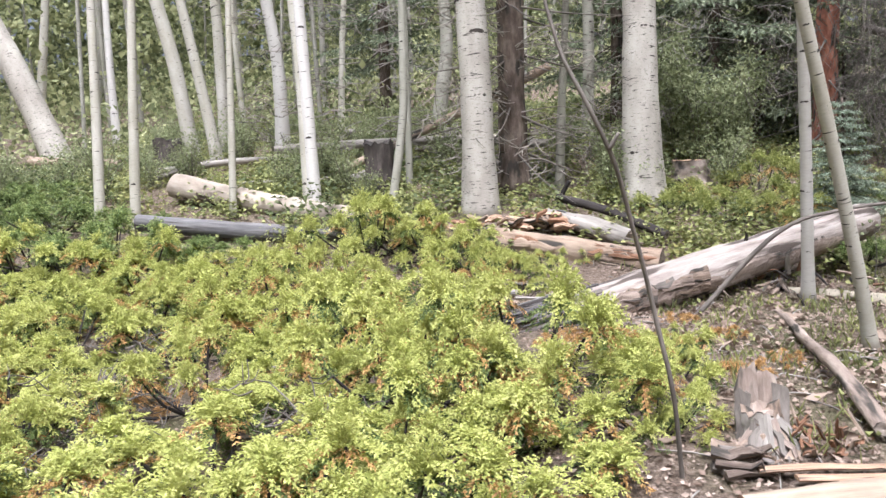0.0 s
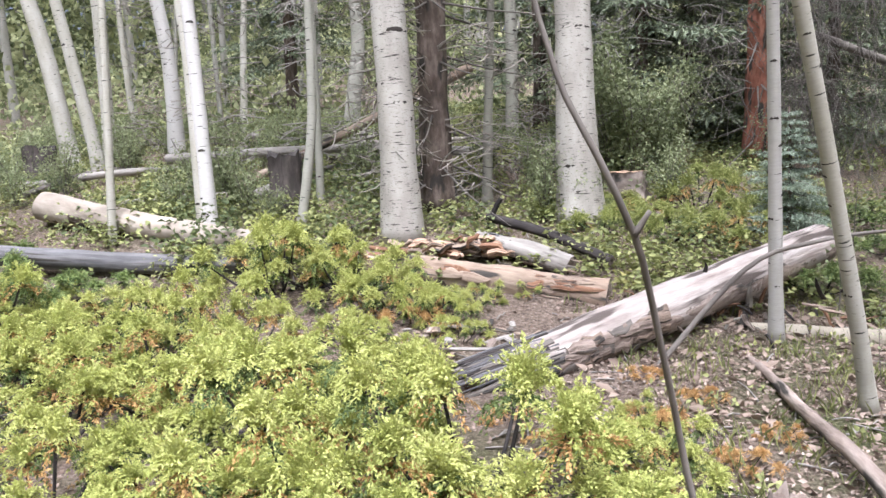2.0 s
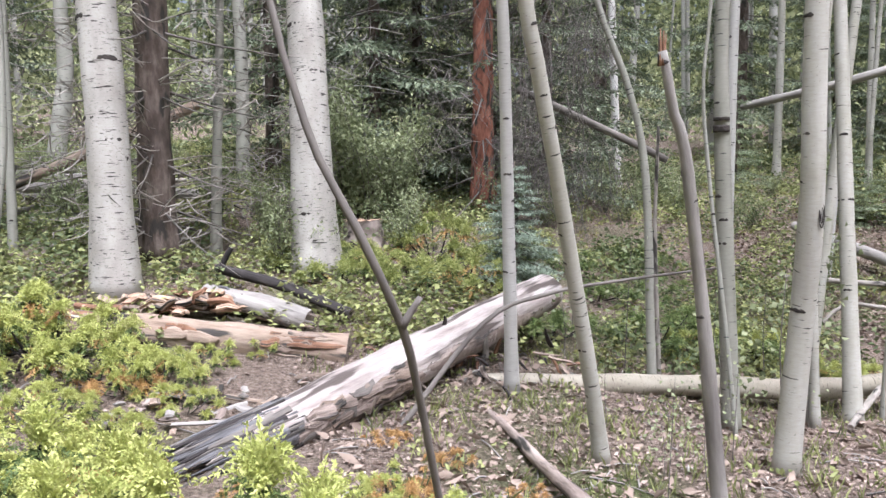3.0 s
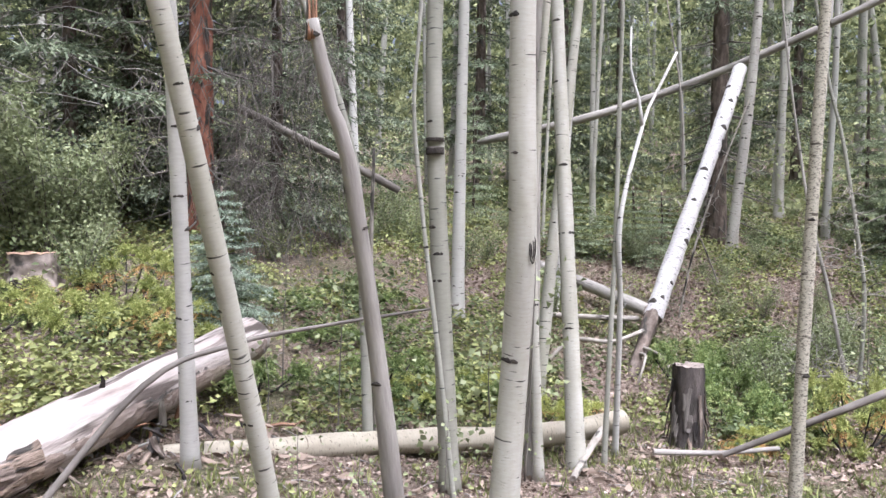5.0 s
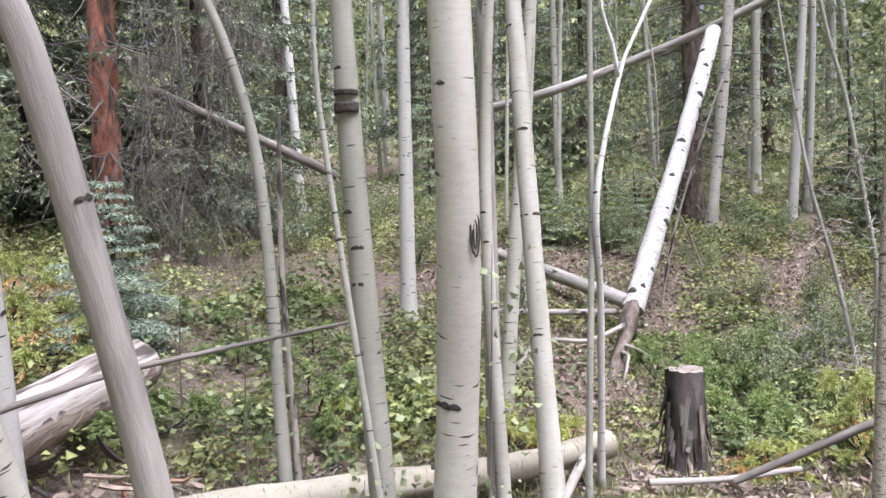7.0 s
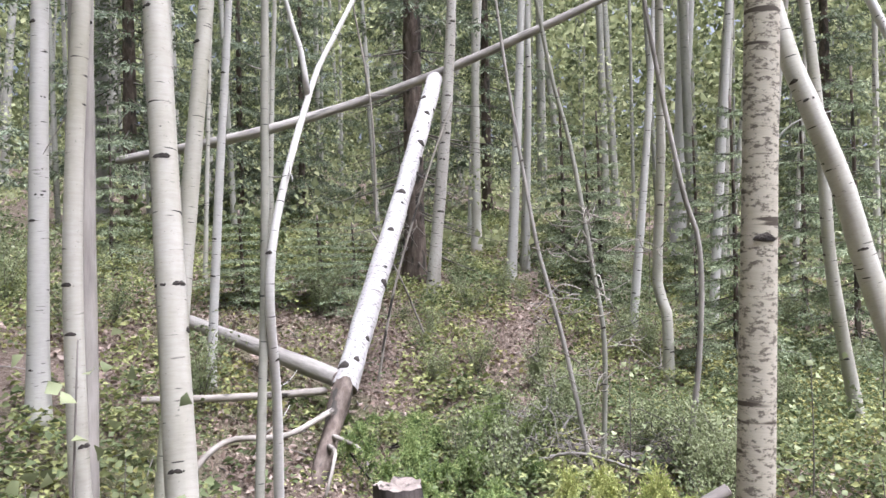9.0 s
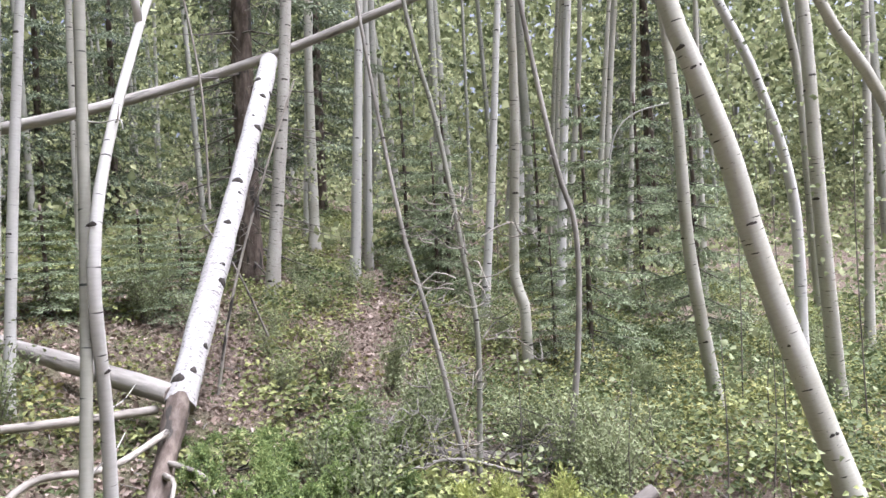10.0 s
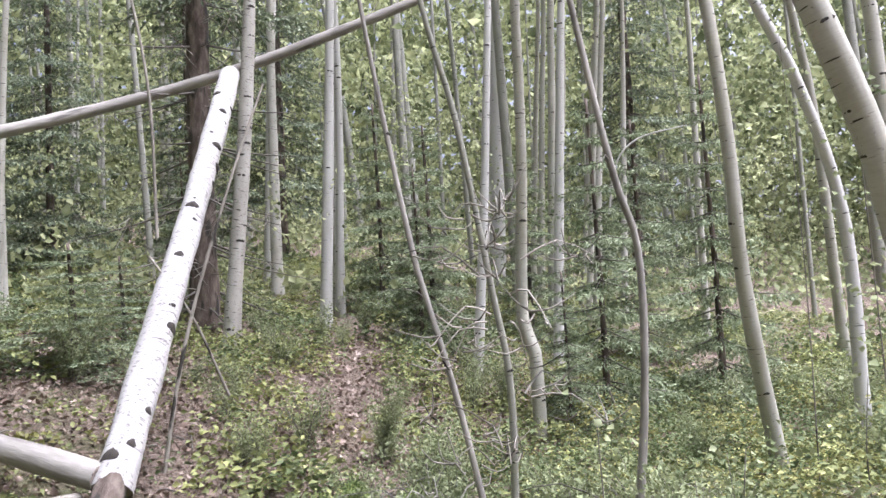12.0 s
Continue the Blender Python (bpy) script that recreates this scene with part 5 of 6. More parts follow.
def shrub(kit, loc, s, turn, label="leafy grey-green shrub in the undergrowth", leaves=M_SHRUB):
    thing = empty("shrub", (loc[0], loc[1], hz(*loc) - 0.02), label, "shrub", "shrubs of the wood")
    thing.rotation_euler, thing.scale = (0, 0, turn), (s, s, s)
    put("foliage", kit[0].copy() if leaves is not M_SHRUB else kit[0], leaves, thing)
    tagged(put("stem", kit[1], M_DARKWOOD, thing), kind="stuff")


for x, y, s in ((2.0, 10.4, 0.8), (2.45, 10.2, 0.7), (1.6, 10.9, 0.95), (0.9, 9.3, 0.45), (9.4, 7.0, 0.35), (9.0, 6.3, 0.3), (9.1, 9.4, 0.4), (10.0, 4.9, 0.3), (7.9, 4.9, 0.3)):
    shrub(TALLSHRUBS[int(x * 10) % 2], (x, y), s, x * 7)
for x, y, s in ((2.02, 9.75, 0.85), (2.3, 9.95, 0.72), (1.8, 10.1, 0.9)):
    shrub(TALLSHRUBS[int(x * 10) % 2], (x, y), s, x * 7, "pale blue-green leafy shrub beside the old aspen", M_PALE)
for k in range(170):
    x, y = -7 + 22 * rng.rand(), 7.2 + 6.5 * rng.rand()
    if x > 7.4:
        y = 3.4 + 9 * rng.rand()
    if ((hz(x, y) > 0.25 and y > 8) or x > 8.6) and not (2.4 < x < 6.6 and y < 9.7):
        shrub(SHRUBS[k % 3], (x, y), (0.25 + 0.3 * rng.rand()) if x > 7.4 else 0.4 + 0.4 * rng.rand(), rng.rand() * 6.3)


def sucker_meshes(seed, tall):
    rng = np.random.RandomState(seed)
    line = curve([(0, 0, 0), (0.03, 0.02, tall * 0.5), (0.0, 0.05, tall)], 0.05)
    n = int(48 * tall)
    b = line[rng.randint(len(line) // 3, len(line), n)] + rng.randn(n, 3) * [0.13, 0.13, 0.05]
    return blades("leaf", b, unit(rng, n) * [1, 1, 0.5] + [0, 0, -0.2], 0.043, 0.04, rng), stem_mesh("stem", [tuple(line[0]), tuple(line[len(line) // 2]), tuple(line[-1])], 0.006, 0.002, 6)


SUCKERS = [sucker_meshes(s, t) for s, t in ((71, 0.6), (72, 0.9), (73, 1.2))]
for k, (x, y) in enumerate(((3.75, 5.9), (3.95, 6.2), (3.3, 6.4), (4.15, 5.5), (4.45, 6.3), (3.2, 7.1), (2.9, 6.6), (4.9, 6.4), (6.9, 4.2), (7.3, 3.9), (7.7, 4.7), (8.2, 4.0), (8.6, 4.7), (9.3, 4.0), (7.2, 5.2), (8.9, 3.5), (2.6, 5.3), (3.0, 4.7), (2.48, 4.5), (2.62, 4.35), (2.35, 4.25), (2.75, 4.9), (3.93, 5.45), (4.13, 5.54), (3.62, 5.58))):
    thing = empty("aspen_sucker", (x, y, hz(x, y) - 0.02), "small aspen shoot with round blue-green leaves", "sapling", "aspen shoots")
    thing.rotation_euler = (0, 0, k * 2.1)
    s = 1.15 if k > 21 else 0.5 if y < 5.6 and x < 6 else 0.9
    thing.scale = (s, s, s)
    tagged(put("foliage", SUCKERS[k % 3][0], M_SHRUB, thing), kind="stuff")
    put("stem", SUCKERS[k % 3][1], M_DARKWOOD, thing)


for k in range(18):
    x, y = 7.3 + 1.9 * rng.rand(), 4.7 + 2.0 * rng.rand()
    shrub(SHRUBS[k % 3], (x, y), 0.4 + 0.25 * rng.rand(), rng.rand() * 6.3, "low grey-green shrub beside bare stems")
YOUNG = [sucker_meshes(s, t) for s, t in ((74, 2.4), (75, 3.0))]
for k, (x, y) in enumerate(((9.1, 3.9), (9.3, 3.4), (13.0, 7.2), (9.9, 4.2))):
    thing = empty("young_aspen", (x, y, hz(x, y) - 0.02), "thin young aspen with loose round leaves", "tree", "young aspens")
    thing.rotation_euler = (0, 0, k * 1.7)
    tagged(put("foliage", YOUNG[k % 2][0], M_SHRUB, thing), kind="stuff")
    put("stem", YOUNG[k % 2][1], M_DARKWOOD, thing)


# ---- spruces ----
def spruce_meshes(seed, tall, wide, branches, needle=0.05, dead_low=0.0, z0=0.1, dense=2.6):
    """Tiers of drooping boughs, each with flat side sprays that hang a little; gaps between the tiers show the stem."""
    rng = np.random.RandomState(seed)
    B, W, U, lines = [], [], [], []
    tiers = max(4, branches // 6)
    for k in range(branches):
        tier = k // 6
        t = min(0.985, (tier + 0.35 * rng.rand()) / tiers)
        z = tall * (z0 + (1 - z0) * t)
        a = (k % 6) * 1.05 + tier * 0.6 + rng.randn() * 0.25
        L = wide * (1 - t) ** 0.75 * (0.45 + 0.65 * rng.rand()) + 0.05
        d = np.array([math.cos(a), math.sin(a), 0])
        drop = 0.25 + 0.3 * rng.rand() - 0.5 * t
        pts = [(0, 0, z), tuple(d * L * 0.5 + [0, 0, z - drop * 0.45 * L]), tuple(d * L + [0, 0, z - drop * L * 0.75])]
        lines.append(pts)
        if (tier + 0.5) / tiers < dead_low:
            continue
        c = curve(pts, needle * 1.1)
        side = np.array([-d[1], d[0], 0])
        for i in range(len(c) // 5, len(c)):
            f = i / len(c)
            sp = (L * 0.36 * (1.15 - f) + 0.03) * (0.5 + 0.8 * rng.rand())
            for sg in (-1, 1):
                m = max(4, int(sp / needle * dense * 1.5))
                q = rng.rand(m, 1)
                dirn = side * sg * 0.8 + d * 0.65 + np.array([0, 0, -0.25 - 0.25 * rng.rand()])
                B.append(c[i] + dirn * q * sp + rng.randn(m, 3) * needle * 0.16)
                W.append(dirn * 0.9 + unit(rng, m) * 0.75 + [0, 0, 0.1])
                U.append(np.tile([0, 0, 1.0], (m, 1)) + d * 0.4)
    leaves = blades("needles", np.vstack(B), np.vstack(W), needle * (0.7 + 0.5 * rng.rand(sum(len(q) for q in B))), needle * 0.3, rng, 0.15, np.vstack(U)) if B else None
    return leaves, twigs_mesh("branch", lines, 0.005 + tall * 0.0009, 0.002, 4, 0.15)


def spruce(kit, pts, r, tall, material, needle_mat, label, name="spruce_tree"):
    o = np.array([pts[0][0], pts[0][1], hz(pts[0][0], pts[0][1]) - 0.04])
    thing = empty(name, o, label, "tree")
    tree_seed[0] += 1
    put("trunk", stem_mesh("trunk", [(0, 0, 0), (0.02, 0, tall * 0.5), (0, 0.02, tall)], r, r * 0.2 + 0.005, 14, 0.07, tree_seed[0], 0.3), material, thing)
    tagged(put("branch", kit[1], M_DARKWOOD, thing), kind="stuff")
    if kit[0]:
        put("foliage", kit[0], needle_mat, thing)
    return thing


K_SAPLING = spruce_meshes(1, 1.5, 0.6, 102, 0.034, 0.0, 0.04, 3.6)
spruce(K_SAPLING, [(3.1, 8.15)], 0.03, 1.5, M_SPRUCEBARK, M_BLUESPRUCE, "young blue-green spruce beside a red trunk").scale = (0.8, 0.8, 0.8)
K_MID = spruce_meshes(2, 2.6, 0.72, 78, 0.05, 0.0, 0.05, 3.0)
spruce(K_MID, [(11.55, 5.72)], 0.035, 2.6, M_SPRUCEBARK, M_MIDSPRUCE, "young grey-green spruce among aspen stems").scale = (1.0, 1.0, 1.15)
spruce(K_MID, [(12.7, 4.72)], 0.035, 2.6, M_SPRUCEBARK, M_MIDSPRUCE, "young dark green spruce on the slope").scale = (1.1, 1.1, 1.3)
for x, y, s in ((12.48, 7.83, 0.8), (12.18, 10.71, 0.75), (14.53, 7.05, 1.0), (8.52, 12.39, 0.8), (14.6, 5.6, 1.2), (13.9, 8.9, 1.1), (10.95, 5.95, 0.55)):
    spruce(K_MID, [(x, y)], 0.035, 2.6, M_SPRUCEBARK, M_MIDSPRUCE if s < 0.9 else M_SPRUCE, "slim young spruce with drooping boughs").scale = (s, s, s)
spruce(K_MID, [(12.8, 7.8)], 0.035, 2.6, M_SPRUCEBARK, M_MIDSPRUCE, "young dark green spruce behind bare stems")
for x, y, sx, sz in ((9.4, 9.7, 1.1, 0.4), (8.7, 10.2, 1.1, 0.4), (10.2, 9.9, 0.9, 0.35), (4.1, 11.6, 1.2, 0.5)):
    low = spruce(K_MID, [(x, y)], 0.03, 2.6, M_SPRUCEBARK, M_SPRUCE, "low dark spruce in the undergrowth")
    low.scale, low.location.z = (sx, sx, sz * 1.2), low.location.z - 0.16
K_TALL = spruce_meshes(3, 11, 1.7, 150, 0.10, 0.0, 0.12)
K_BARE = spruce_meshes(4, 11, 1.5, 120, 0.10, 0.3, 0.03)
spruce(K_BARE, [(3.72, 10.97)], 0.155, 11, M_RED, M_SPRUCE, "large spruce with flaking red bark and dry low branches")
spruce(K_TALL, [(2.45, 11.7)], 0.085, 11, M_SPRUCEBARK, M_SPRUCE, "dark spruce at the edge of the wood")
spruce(K_BARE, [(-0.1, 8.82)], 0.165, 11, M_SPRUCEBARK, M_SPRUCE, "old spruce trunk with a rotted hollow foot")
spruce(K_BARE, [(11.45, 9.9)], 0.15, 11, M_SPRUCEBARK, M_SPRUCE, "brown spruce trunk behind the white log")
for x, y in ((1.2, 13.4), (7.2, 14.6), (-3.4, 16.0), (10.5, 15.0), (17.5, 12.5), (19.0, 6.0)):
    spruce(K_TALL, [(x, y)], 0.12, 11, M_SPRUCEBARK, M_SPRUCE, "tall dark spruce in the wood behind")

K_LOW = spruce_meshes(5, 9, 1.9, 150, 0.09, 0.0, 0.05)
for x, y in ((13.74, 14.35), (16.12, 13.57), (12.55, 14.73)):
    spruce(K_LOW, [(x, y)], 0.09, 9, M_SPRUCEBARK, M_SPRUCE, "dark spruce on the slope behind the white log").scale = (0.75, 0.75, 0.85)
for x, y in ((4.9, 11.7), (3.2, 12.4)):
    spruce(K_LOW, [(x, y)], 0.09, 9, M_SPRUCEBARK, M_MIDSPRUCE, "dense dark spruce with boughs to the ground")

# birch with dark bands beside the brown trunk
aspen_tree([(10.98, 9.20, 1.51), (11.06, 9.06, 3.18), (11.10, 8.98, 4.57)], 0.08, "old")


# hanging dry twigs of the spruces
def dry_twigs(o, spread, z0, z1, n, L, seed, label, droop=0.6, thick=0.0055):
    rng = np.random.RandomState(seed)
    lines = []
    for k in range(n):
        a = rng.rand() * 6.3
        d = np.array([math.cos(a), math.sin(a), 0])
        p = np.array([0, 0, z0 + (z1 - z0) * rng.rand()]) + d * 0.1
        q = p + d * spread * (0.4 + 0.6 * rng.rand()) + [0, 0, 0.1 * rng.randn()]
        lines.append([p, (p + q) / 2 + [0, 0, 0.08], q])
        for j in range(5):
            f = 0.25 + 0.75 * rng.rand()
            s = p + (q - p) * f
            e = unit(rng, 1)[0] * [0.6, 0.6, 0.3] + [0, 0, -droop]
            lines.append([s, s + e * L * 0.5, s + e * L + [0.03 * rng.randn(), 0.03 * rng.randn(), 0.05]])
    thing = empty("dry_branches", (o[0], o[1], hz(*o)), label, "branches", "", "stuff")
    tagged(put("twig", twigs_mesh("twig", lines, thick, thick * 0.4, 3, 0.12), (M_TWIG, M_DARKWOOD, M_DEAD)[seed % 3], thing), kind="stuff")


dry_twigs((-0.1, 8.7), 1.15, 0.2, 3.8, 120, 0.45, 12, "pale dry twigs hanging round the old spruce foot", 0.3, 0.0075)
dry_twigs((3.75, 10.92), 1.5, 0.5, 4.4, 110, 0.6, 16, "grey dry twigs drooping from the red spruce", 0.8)
dry_twigs((4.3, 9.85), 0.9, 0.3, 3.0, 95, 0.6, 19, "grey dry twigs of a dead spruce bough", 1.0, 0.0045)
dry_twigs((0.9, 9.3), 0.6, 0.2, 2.6, 30, 0.4, 15, "bare pale twigs of a dead sapling", 0.1, 0.008)
dry_twigs((-1.9, 9.4), 0.9, 0.3, 2.6, 36, 0.5, 14, "bare grey twigs in the undergrowth", 0.1, 0.008)
dry_twigs((-0.9, 10.2), 1.0, 0.3, 3.2, 40, 0.5, 18, "bare pale twigs of a dead shrub", 0.0, 0.008)
dry_twigs((-3.6, 10.6), 1.0, 0.3, 3.0, 36, 0.5, 21, "bare pale twigs between thin aspens", 0.0, 0.008)
dry_twigs((1.4, 10.0), 0.9, 0.3, 3.2, 36, 0.5, 20, "bare grey twigs behind the old aspen", 0.2, 0.007)
dry_twigs((2.8, 11.05), 1.3, 0.8, 3.8, 46, 0.5, 17, "dry lower twigs of the dark spruce", 0.5, 0.008)
dry_twigs((11.4, 9.85), 1.0, 0.4, 3.6, 40, 0.5, 18, "dry lower twigs of the brown spruce", 0.4)
for k, (x, y) in enumerate(((-1.42, 2.95), (-1.8, 3.55), (-2.25, 4.6), (-0.3, 2.9))):
    dry_twigs((x, y), 0.45, 0.02, 0.2, 16, 0.22, 22 + 3 * k, "dead dark twigs under the juniper edge", 0.05, 0.005)
dry_twigs((8.2, 6.2), 0.7, 0.05, 0.45, 30, 0.25, 20, "dark dead twigs tangled over rotting wood", 0.2, 0.005)
dry_twigs((8.4, 5.2), 0.6, 0.05, 0.4, 26, 0.25, 19, "dead twigs tangled under low shrubs", 0.2, 0.005)
dry_twigs((7.8, 5.65), 0.5, 0.2, 1.9, 24, 0.3, 21, "bare thin shoots beside young stems", 0.0)


# ---- undergrowth, litter and the woods behind ----
def mounds(seed, centres, r_lo, r_hi, h_lo, h_hi, per, size):
    """Low cushions of small leaves, each a dome with shaded flanks and bare gaps between."""
    rng = np.random.RandomState(seed)
    n = len(centres)
    f = rng.rand(n) ** 1.5
    R, H = r_lo + (r_hi - r_lo) * f, h_lo + (h_hi - h_lo) * f * (0.5 + 0.5 * rng.rand(n))
    cnt = np.maximum(6, (per * (R / r_hi) ** 1.6).astype(int))
    who = np.repeat(np.arange(n), cnt)
    m = len(who)
    u = unit(rng, m)
    u[:, 2] = np.abs(u[:, 2])
    wob = 0.75 + 0.45 * rng.rand(m)
    b = np.empty((m, 3))
    b[:, :2] = centres[who] + u[:, :2] * (R[who] * wob)[:, None]
    b[:, 2] = height(b[:, 0], b[:, 1]) + u[:, 2] * H[who] * wob + 0.01
    w = u * [1, 1, 0.2] + 0.6 * rng.randn(m, 3) * [1, 1, 0.4]
    sz = size * (0.65 + 0.7 * rng.rand(m)) * (0.75 + 0.5 * rng.rand(n))[who]
    return blades("undergrowth", b, w, sz, sz * (0.45 + 0.3 * rng.rand(n))[who], rng, 0.2, u + [0, 0, 0.6])


def herb_spots(seed, n, dense):
    rng = np.random.RandomState(seed)
    x, y = -8 + 26 * rng.rand(n), 5.5 + 11 * rng.rand(n) ** 1.2
    y = np.where(x > 7.2, 2.5 + 13 * rng.rand(n), y)
    clump = np.sin(1.9 * x + 1.3 * np.sin(1.1 * y)) * np.sin(2.3 * y + 0.8 * np.sin(1.7 * x))
    bare = ((x > 1.2) & (x < 6.0) & (y < 6.5)) | ((x < 1.3) & (y < 6.9)) | ((x < 7.0) & (y < 5.0))
    keep = ~bare & (rng.rand(n) < dense + 0.5 * clump) & (np.hypot(x - 3, y - 3) > 2.5) & ((x - 9.0) ** 2 / 3.5 + (y - 9.3) ** 2 > 0.9 * rng.rand(n))
    return np.stack([x, y], -1)[keep]


for seed, n, dense, shape, m, label in (
        (301, 2600, 0.6, (0.14, 0.36, 0.10, 0.34, 190, 0.05), M_HERB, "low green leafy undergrowth on the slope"),
        (307, 3200, 0.5, (0.07, 0.2, 0.04, 0.14, 60, 0.042), M_MOSSY, "yellow-green ground plants between the shrubs"),
        (308, 900, 0.5, (0.2, 0.42, 0.18, 0.5, 230, 0.055), M_SHADY, "dark green bilberry cushions on the slope")):
    tagged(put("undergrowth", mounds(seed, herb_spots(seed, n, dense), *shape), m), label, "undergrowth", kind="stuff")
rng = np.random.RandomState(309)
spots = np.stack([8.3 + 5.0 * rng.rand(340), 2.6 + 3.6 * rng.rand(340)], -1)
for part_spots, m, label in ((spots[:250], M_SHADY, "dark green bilberry cushions at the trail end"), (spots[250:], M_MOSSY, "low leafy cushions at the trail end")):
    tagged(put("undergrowth", mounds(310, part_spots, 0.15, 0.36, 0.12, 0.42, 260, 0.034), m), label, "undergrowth", kind="stuff")

# grass and seedlings on the bare ground
rng = np.random.RandomState(305)
for nm, label, m, n, area, ln, wd in (("grass", "sparse thin grass blades on the litter", M_HERB, 5000, (1.0, 8.5, 3.0, 7.0), 0.09, 0.006), ("seedlings", "scattered small green seedlings on the litter", M_HERB, 2600, (1.2, 8.0, 2.6, 7.2), 0.035, 0.026)):
    c = np.stack([area[0] + (area[1] - area[0]) * rng.rand(n // 8), area[2] + (area[3] - area[2]) * rng.rand(n // 8)], -1)
    p = np.repeat(c, 8, 0) + rng.randn(n // 8 * 8, 2) * 0.045
    b = np.column_stack([p, height(p[:, 0], p[:, 1]) + (0.0 if nm == "grass" else 0.05 * rng.rand(len(p)))])
    w = unit(rng, len(b)) * 0.6 + [0, 0, 1.0 if nm == "grass" else 0.3]
    tagged(put(nm, blades(nm, b, w, ln * (0.6 + 0.8 * rng.rand(len(b))), wd, rng), m), label, "plants", kind="stuff")

# fallen leaves and bits of bark
rng = np.random.RandomState(302)
n = 62000
x, y = np.where(rng.rand(n) < 0.6, 0.9 + 6.4 * rng.rand(n), -4 + 18 * rng.rand(n)), 1.2 + np.where(rng.rand(n) < 0.6, 5.6, 11.0) * rng.rand(n)
b = np.column_stack([x, y, height(x, y) + 0.006 + 0.012 * rng.rand(n)])
w = unit(rng, n) * [1, 1, 0.22]
tagged(put("leaf_litter", blades("leaf_litter", b, w, 0.014 + 0.035 * rng.rand(n) ** 2, 0.009 + 0.016 * rng.rand(n), rng, 0.05), M_LITTER), "dry brown and tan fallen leaves", "litter", kind="stuff")
n = 24000
x, y = 6.2 + 6.5 * rng.rand(n), 4.5 + 7.0 * rng.rand(n)
b = np.column_stack([x, y, height(x, y) + 0.008 + 0.03 * rng.rand(n)])
w = unit(rng, n) * [1, 1, 0.5]
tagged(put("leaf_litter", blades("leaf_litter", b, w, 0.03 + 0.05 * rng.rand(n) ** 2, 0.02 + 0.025 * rng.rand(n), rng, 0.1), M_LITTER), "curled brown fallen leaves on the slope", "litter", kind="stuff")
n = 1400
lines = []
for i in range(n):
    x, y = -3 + 12 * rng.rand(), 1.5 + 8 * rng.rand()
    a, L = rng.rand() * 6.3, 0.06 + 0.3 * rng.rand() ** 2
    x1, y1 = x + L * math.cos(a), y + L * math.sin(a)
    lines.append([(x, y, hz(x, y) + 0.008), ((x + x1) / 2, (y + y1) / 2, hz((x + x1) / 2, (y + y1) / 2) + 0.02), (x1, y1, hz(x1, y1) + 0.01)])
tagged(put("fallen_twigs", twigs_mesh("fallen_twigs", lines, 0.0065, 0.003, 3, 0.15), M_DEAD), "grey fallen twigs scattered on the litter", "twigs", kind="stuff")


rng = np.random.RandomState(306)
n = 1500
x, y = 0.9 + 6.0 * rng.rand(n), 3.0 + 3.6 * rng.rand(n)
b = np.column_stack([x, y, height(x, y) + 0.012])
tagged(put("bark_chips", blades("bark_chips", b, unit(rng, n) * [1, 1, 0.2], 0.05 + 0.09 * rng.rand(n), 0.025 + 0.03 * rng.rand(n), rng, 0.03), M_LOGBARK), "brown bark chips strewn over the litter", "bark", kind="stuff")


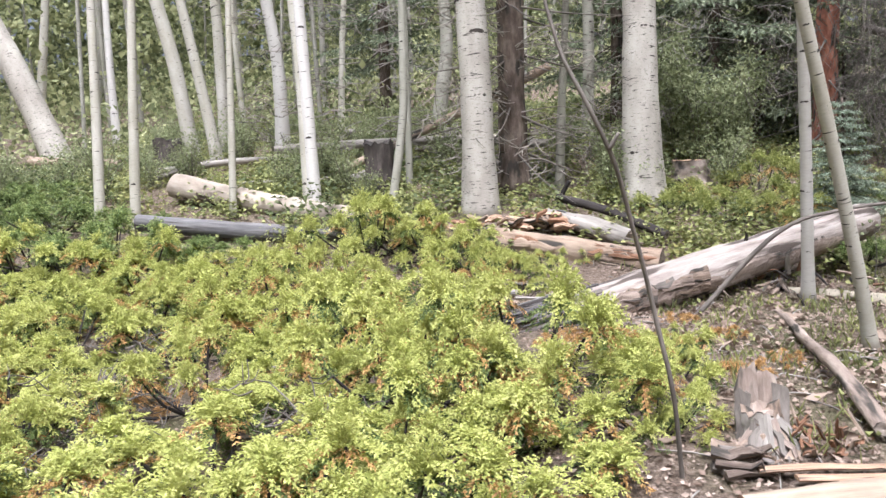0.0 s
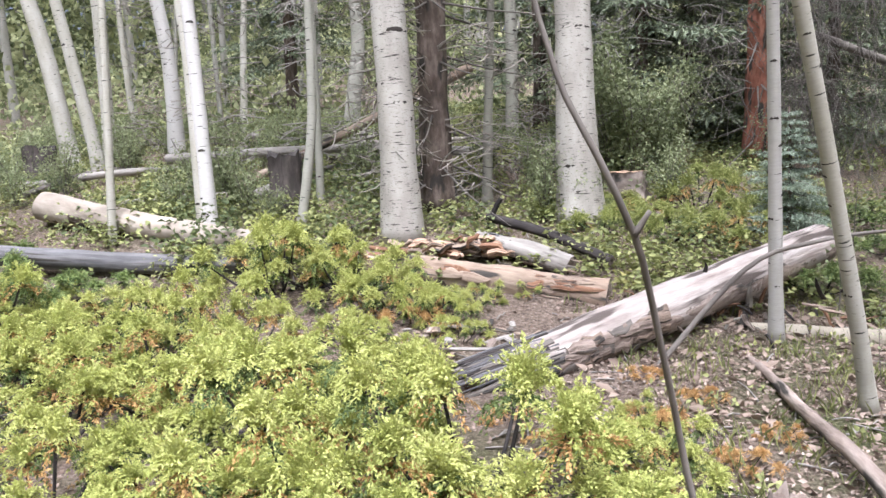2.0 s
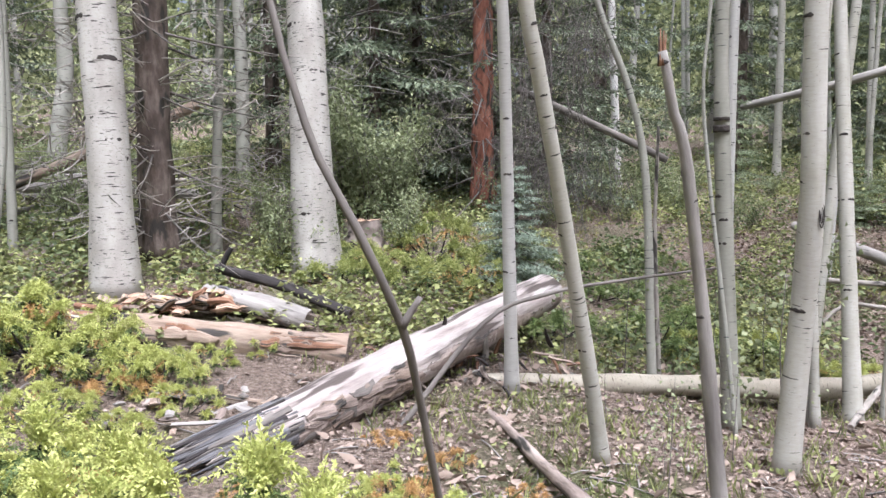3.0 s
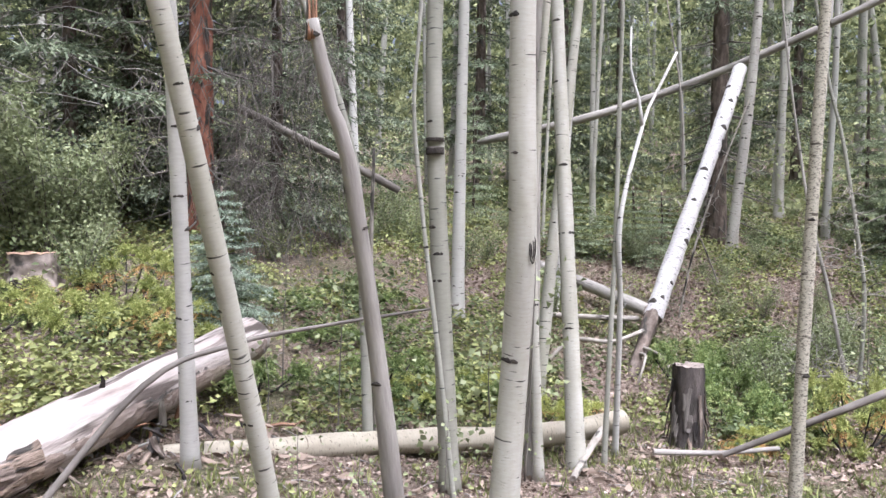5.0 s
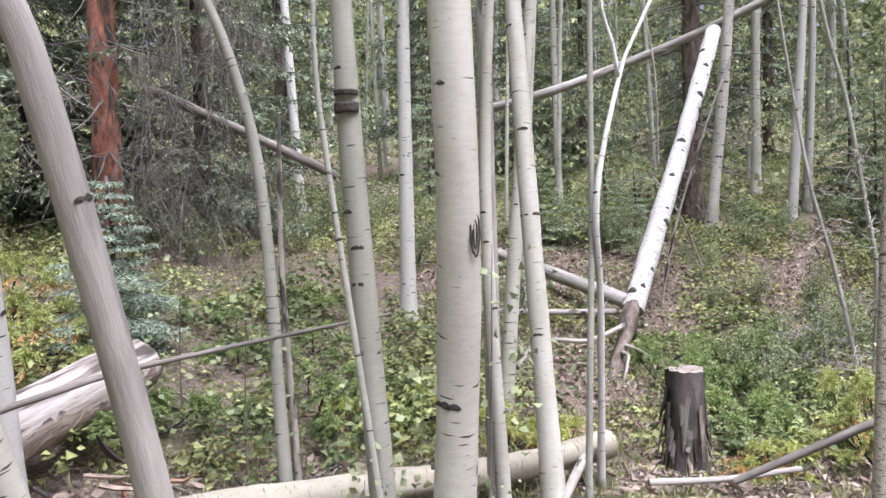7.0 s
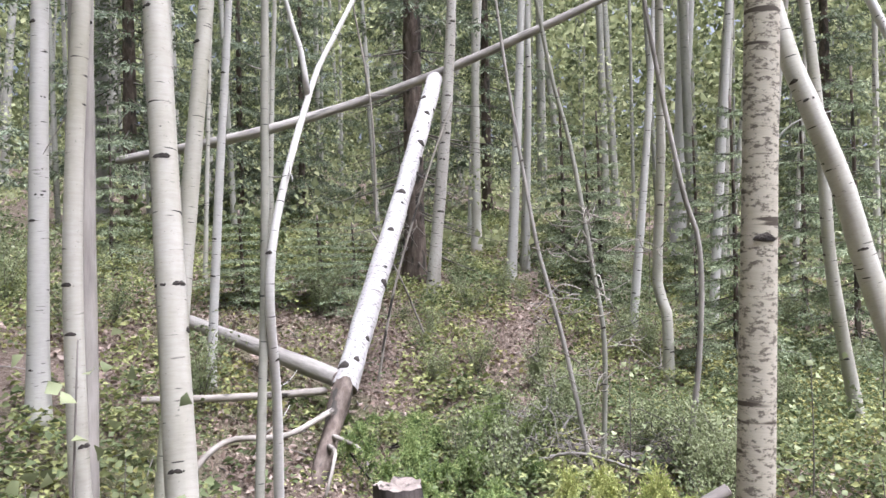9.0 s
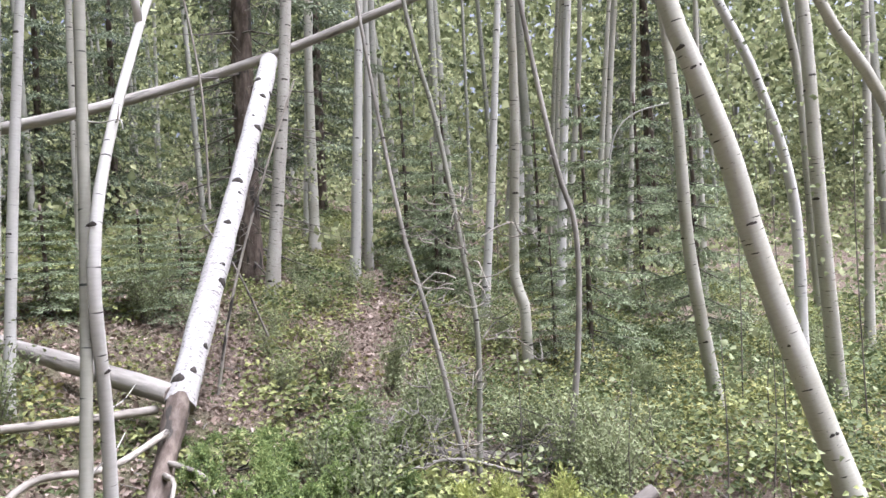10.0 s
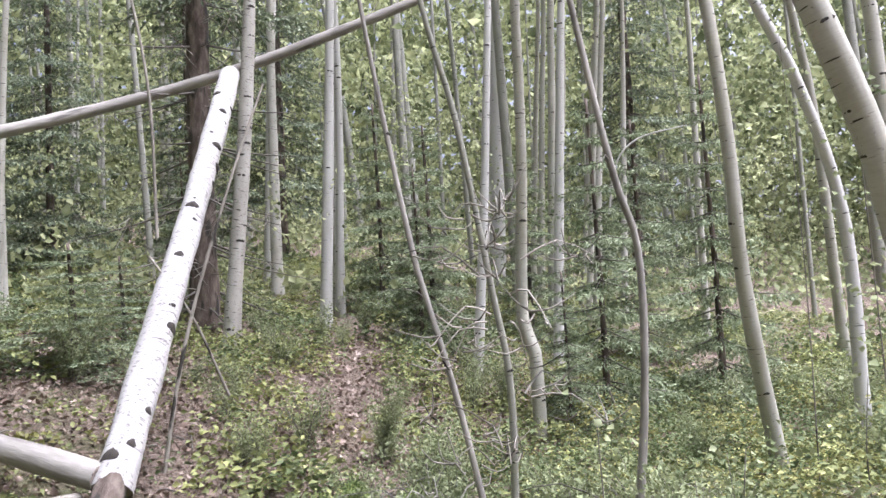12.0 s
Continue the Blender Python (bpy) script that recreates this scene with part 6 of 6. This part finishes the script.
def woods(seed, n_clumps, per, r0, r1, size, spread, z_lo, z_hi, name, label, az0=-75, az1=130):
    """Leaves of the understorey and of the distant trees, in clumps over the slope."""
    rng = np.random.RandomState(seed)
    az = np.radians(az0 + (az1 - az0) * rng.rand(n_clumps))
    r = r0 + (r1 - r0) * rng.rand(n_clumps) ** 0.8
    cx, cy = 3 + r * np.sin(az), 3 + r * np.cos(az)
    cz = height(cx, cy) + z_lo + (z_hi - z_lo) * rng.rand(n_clumps) ** 1.5
    sp = spread * (0.5 + rng.rand(n_clumps))
    b = np.repeat(np.stack([cx, cy, cz], -1), per, 0) + rng.randn(n_clumps * per, 3) * np.repeat(sp, per)[:, None] * [1, 1, 0.75]
    b[:, 2] = np.maximum(b[:, 2], height(b[:, 0], b[:, 1]) + 0.03)
    s = size * (0.6 + 0.8 * rng.rand(len(b)))
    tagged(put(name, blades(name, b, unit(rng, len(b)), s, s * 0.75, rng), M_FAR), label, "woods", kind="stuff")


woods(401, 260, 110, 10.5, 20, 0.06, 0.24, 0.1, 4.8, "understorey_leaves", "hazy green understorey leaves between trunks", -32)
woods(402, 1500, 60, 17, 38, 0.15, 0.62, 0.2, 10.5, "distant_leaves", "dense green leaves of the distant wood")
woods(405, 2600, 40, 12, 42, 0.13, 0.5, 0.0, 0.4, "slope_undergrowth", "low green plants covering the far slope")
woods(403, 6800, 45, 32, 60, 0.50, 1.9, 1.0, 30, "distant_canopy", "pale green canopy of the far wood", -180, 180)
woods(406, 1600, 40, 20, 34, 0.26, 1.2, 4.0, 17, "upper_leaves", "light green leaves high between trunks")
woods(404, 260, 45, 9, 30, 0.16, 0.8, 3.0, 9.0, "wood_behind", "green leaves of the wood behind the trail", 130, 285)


def far_trunks():
    rng = np.random.RandomState(501)
    V, Fc, G, off = [], [], [], 0
    for k in range(330):
        az = math.radians(-75 + 205 * rng.rand()) if k < 260 else math.radians(130 + 155 * rng.rand())
        r = 13.5 + 34 * rng.rand()
        x, y = 3 + r * math.sin(az), 3 + r * math.cos(az)
        z = hz(x, y) - 0.05
        h, lean = 7 + 7 * rng.rand(), rng.randn(2) * 0.5
        line = curve([(x, y, z), (x + lean[0] * 0.4, y + lean[1] * 0.4, z + h * 0.5), (x + lean[0], y + lean[1], z + h)], 1.2)
        rr = 0.04 + 0.09 * rng.rand() ** 2
        v, f, g = tube_data(line, np.linspace(rr, rr * 0.5, len(line)), 6, 0.03, k, cap=False)
        V.append(v)
        G.append(g + [k * 3.1, k * 1.7, k * 5.3])
        Fc += [[a + off for a in q] for q in f]
        off += len(v)
    return mesh_from("distant_trunks", np.vstack(V), Fc, attrs=np.vstack(G))


tagged(put("distant_trunks", far_trunks(), M_GREY), "many slender pale trunks of the distant wood", "woods", kind="stuff")
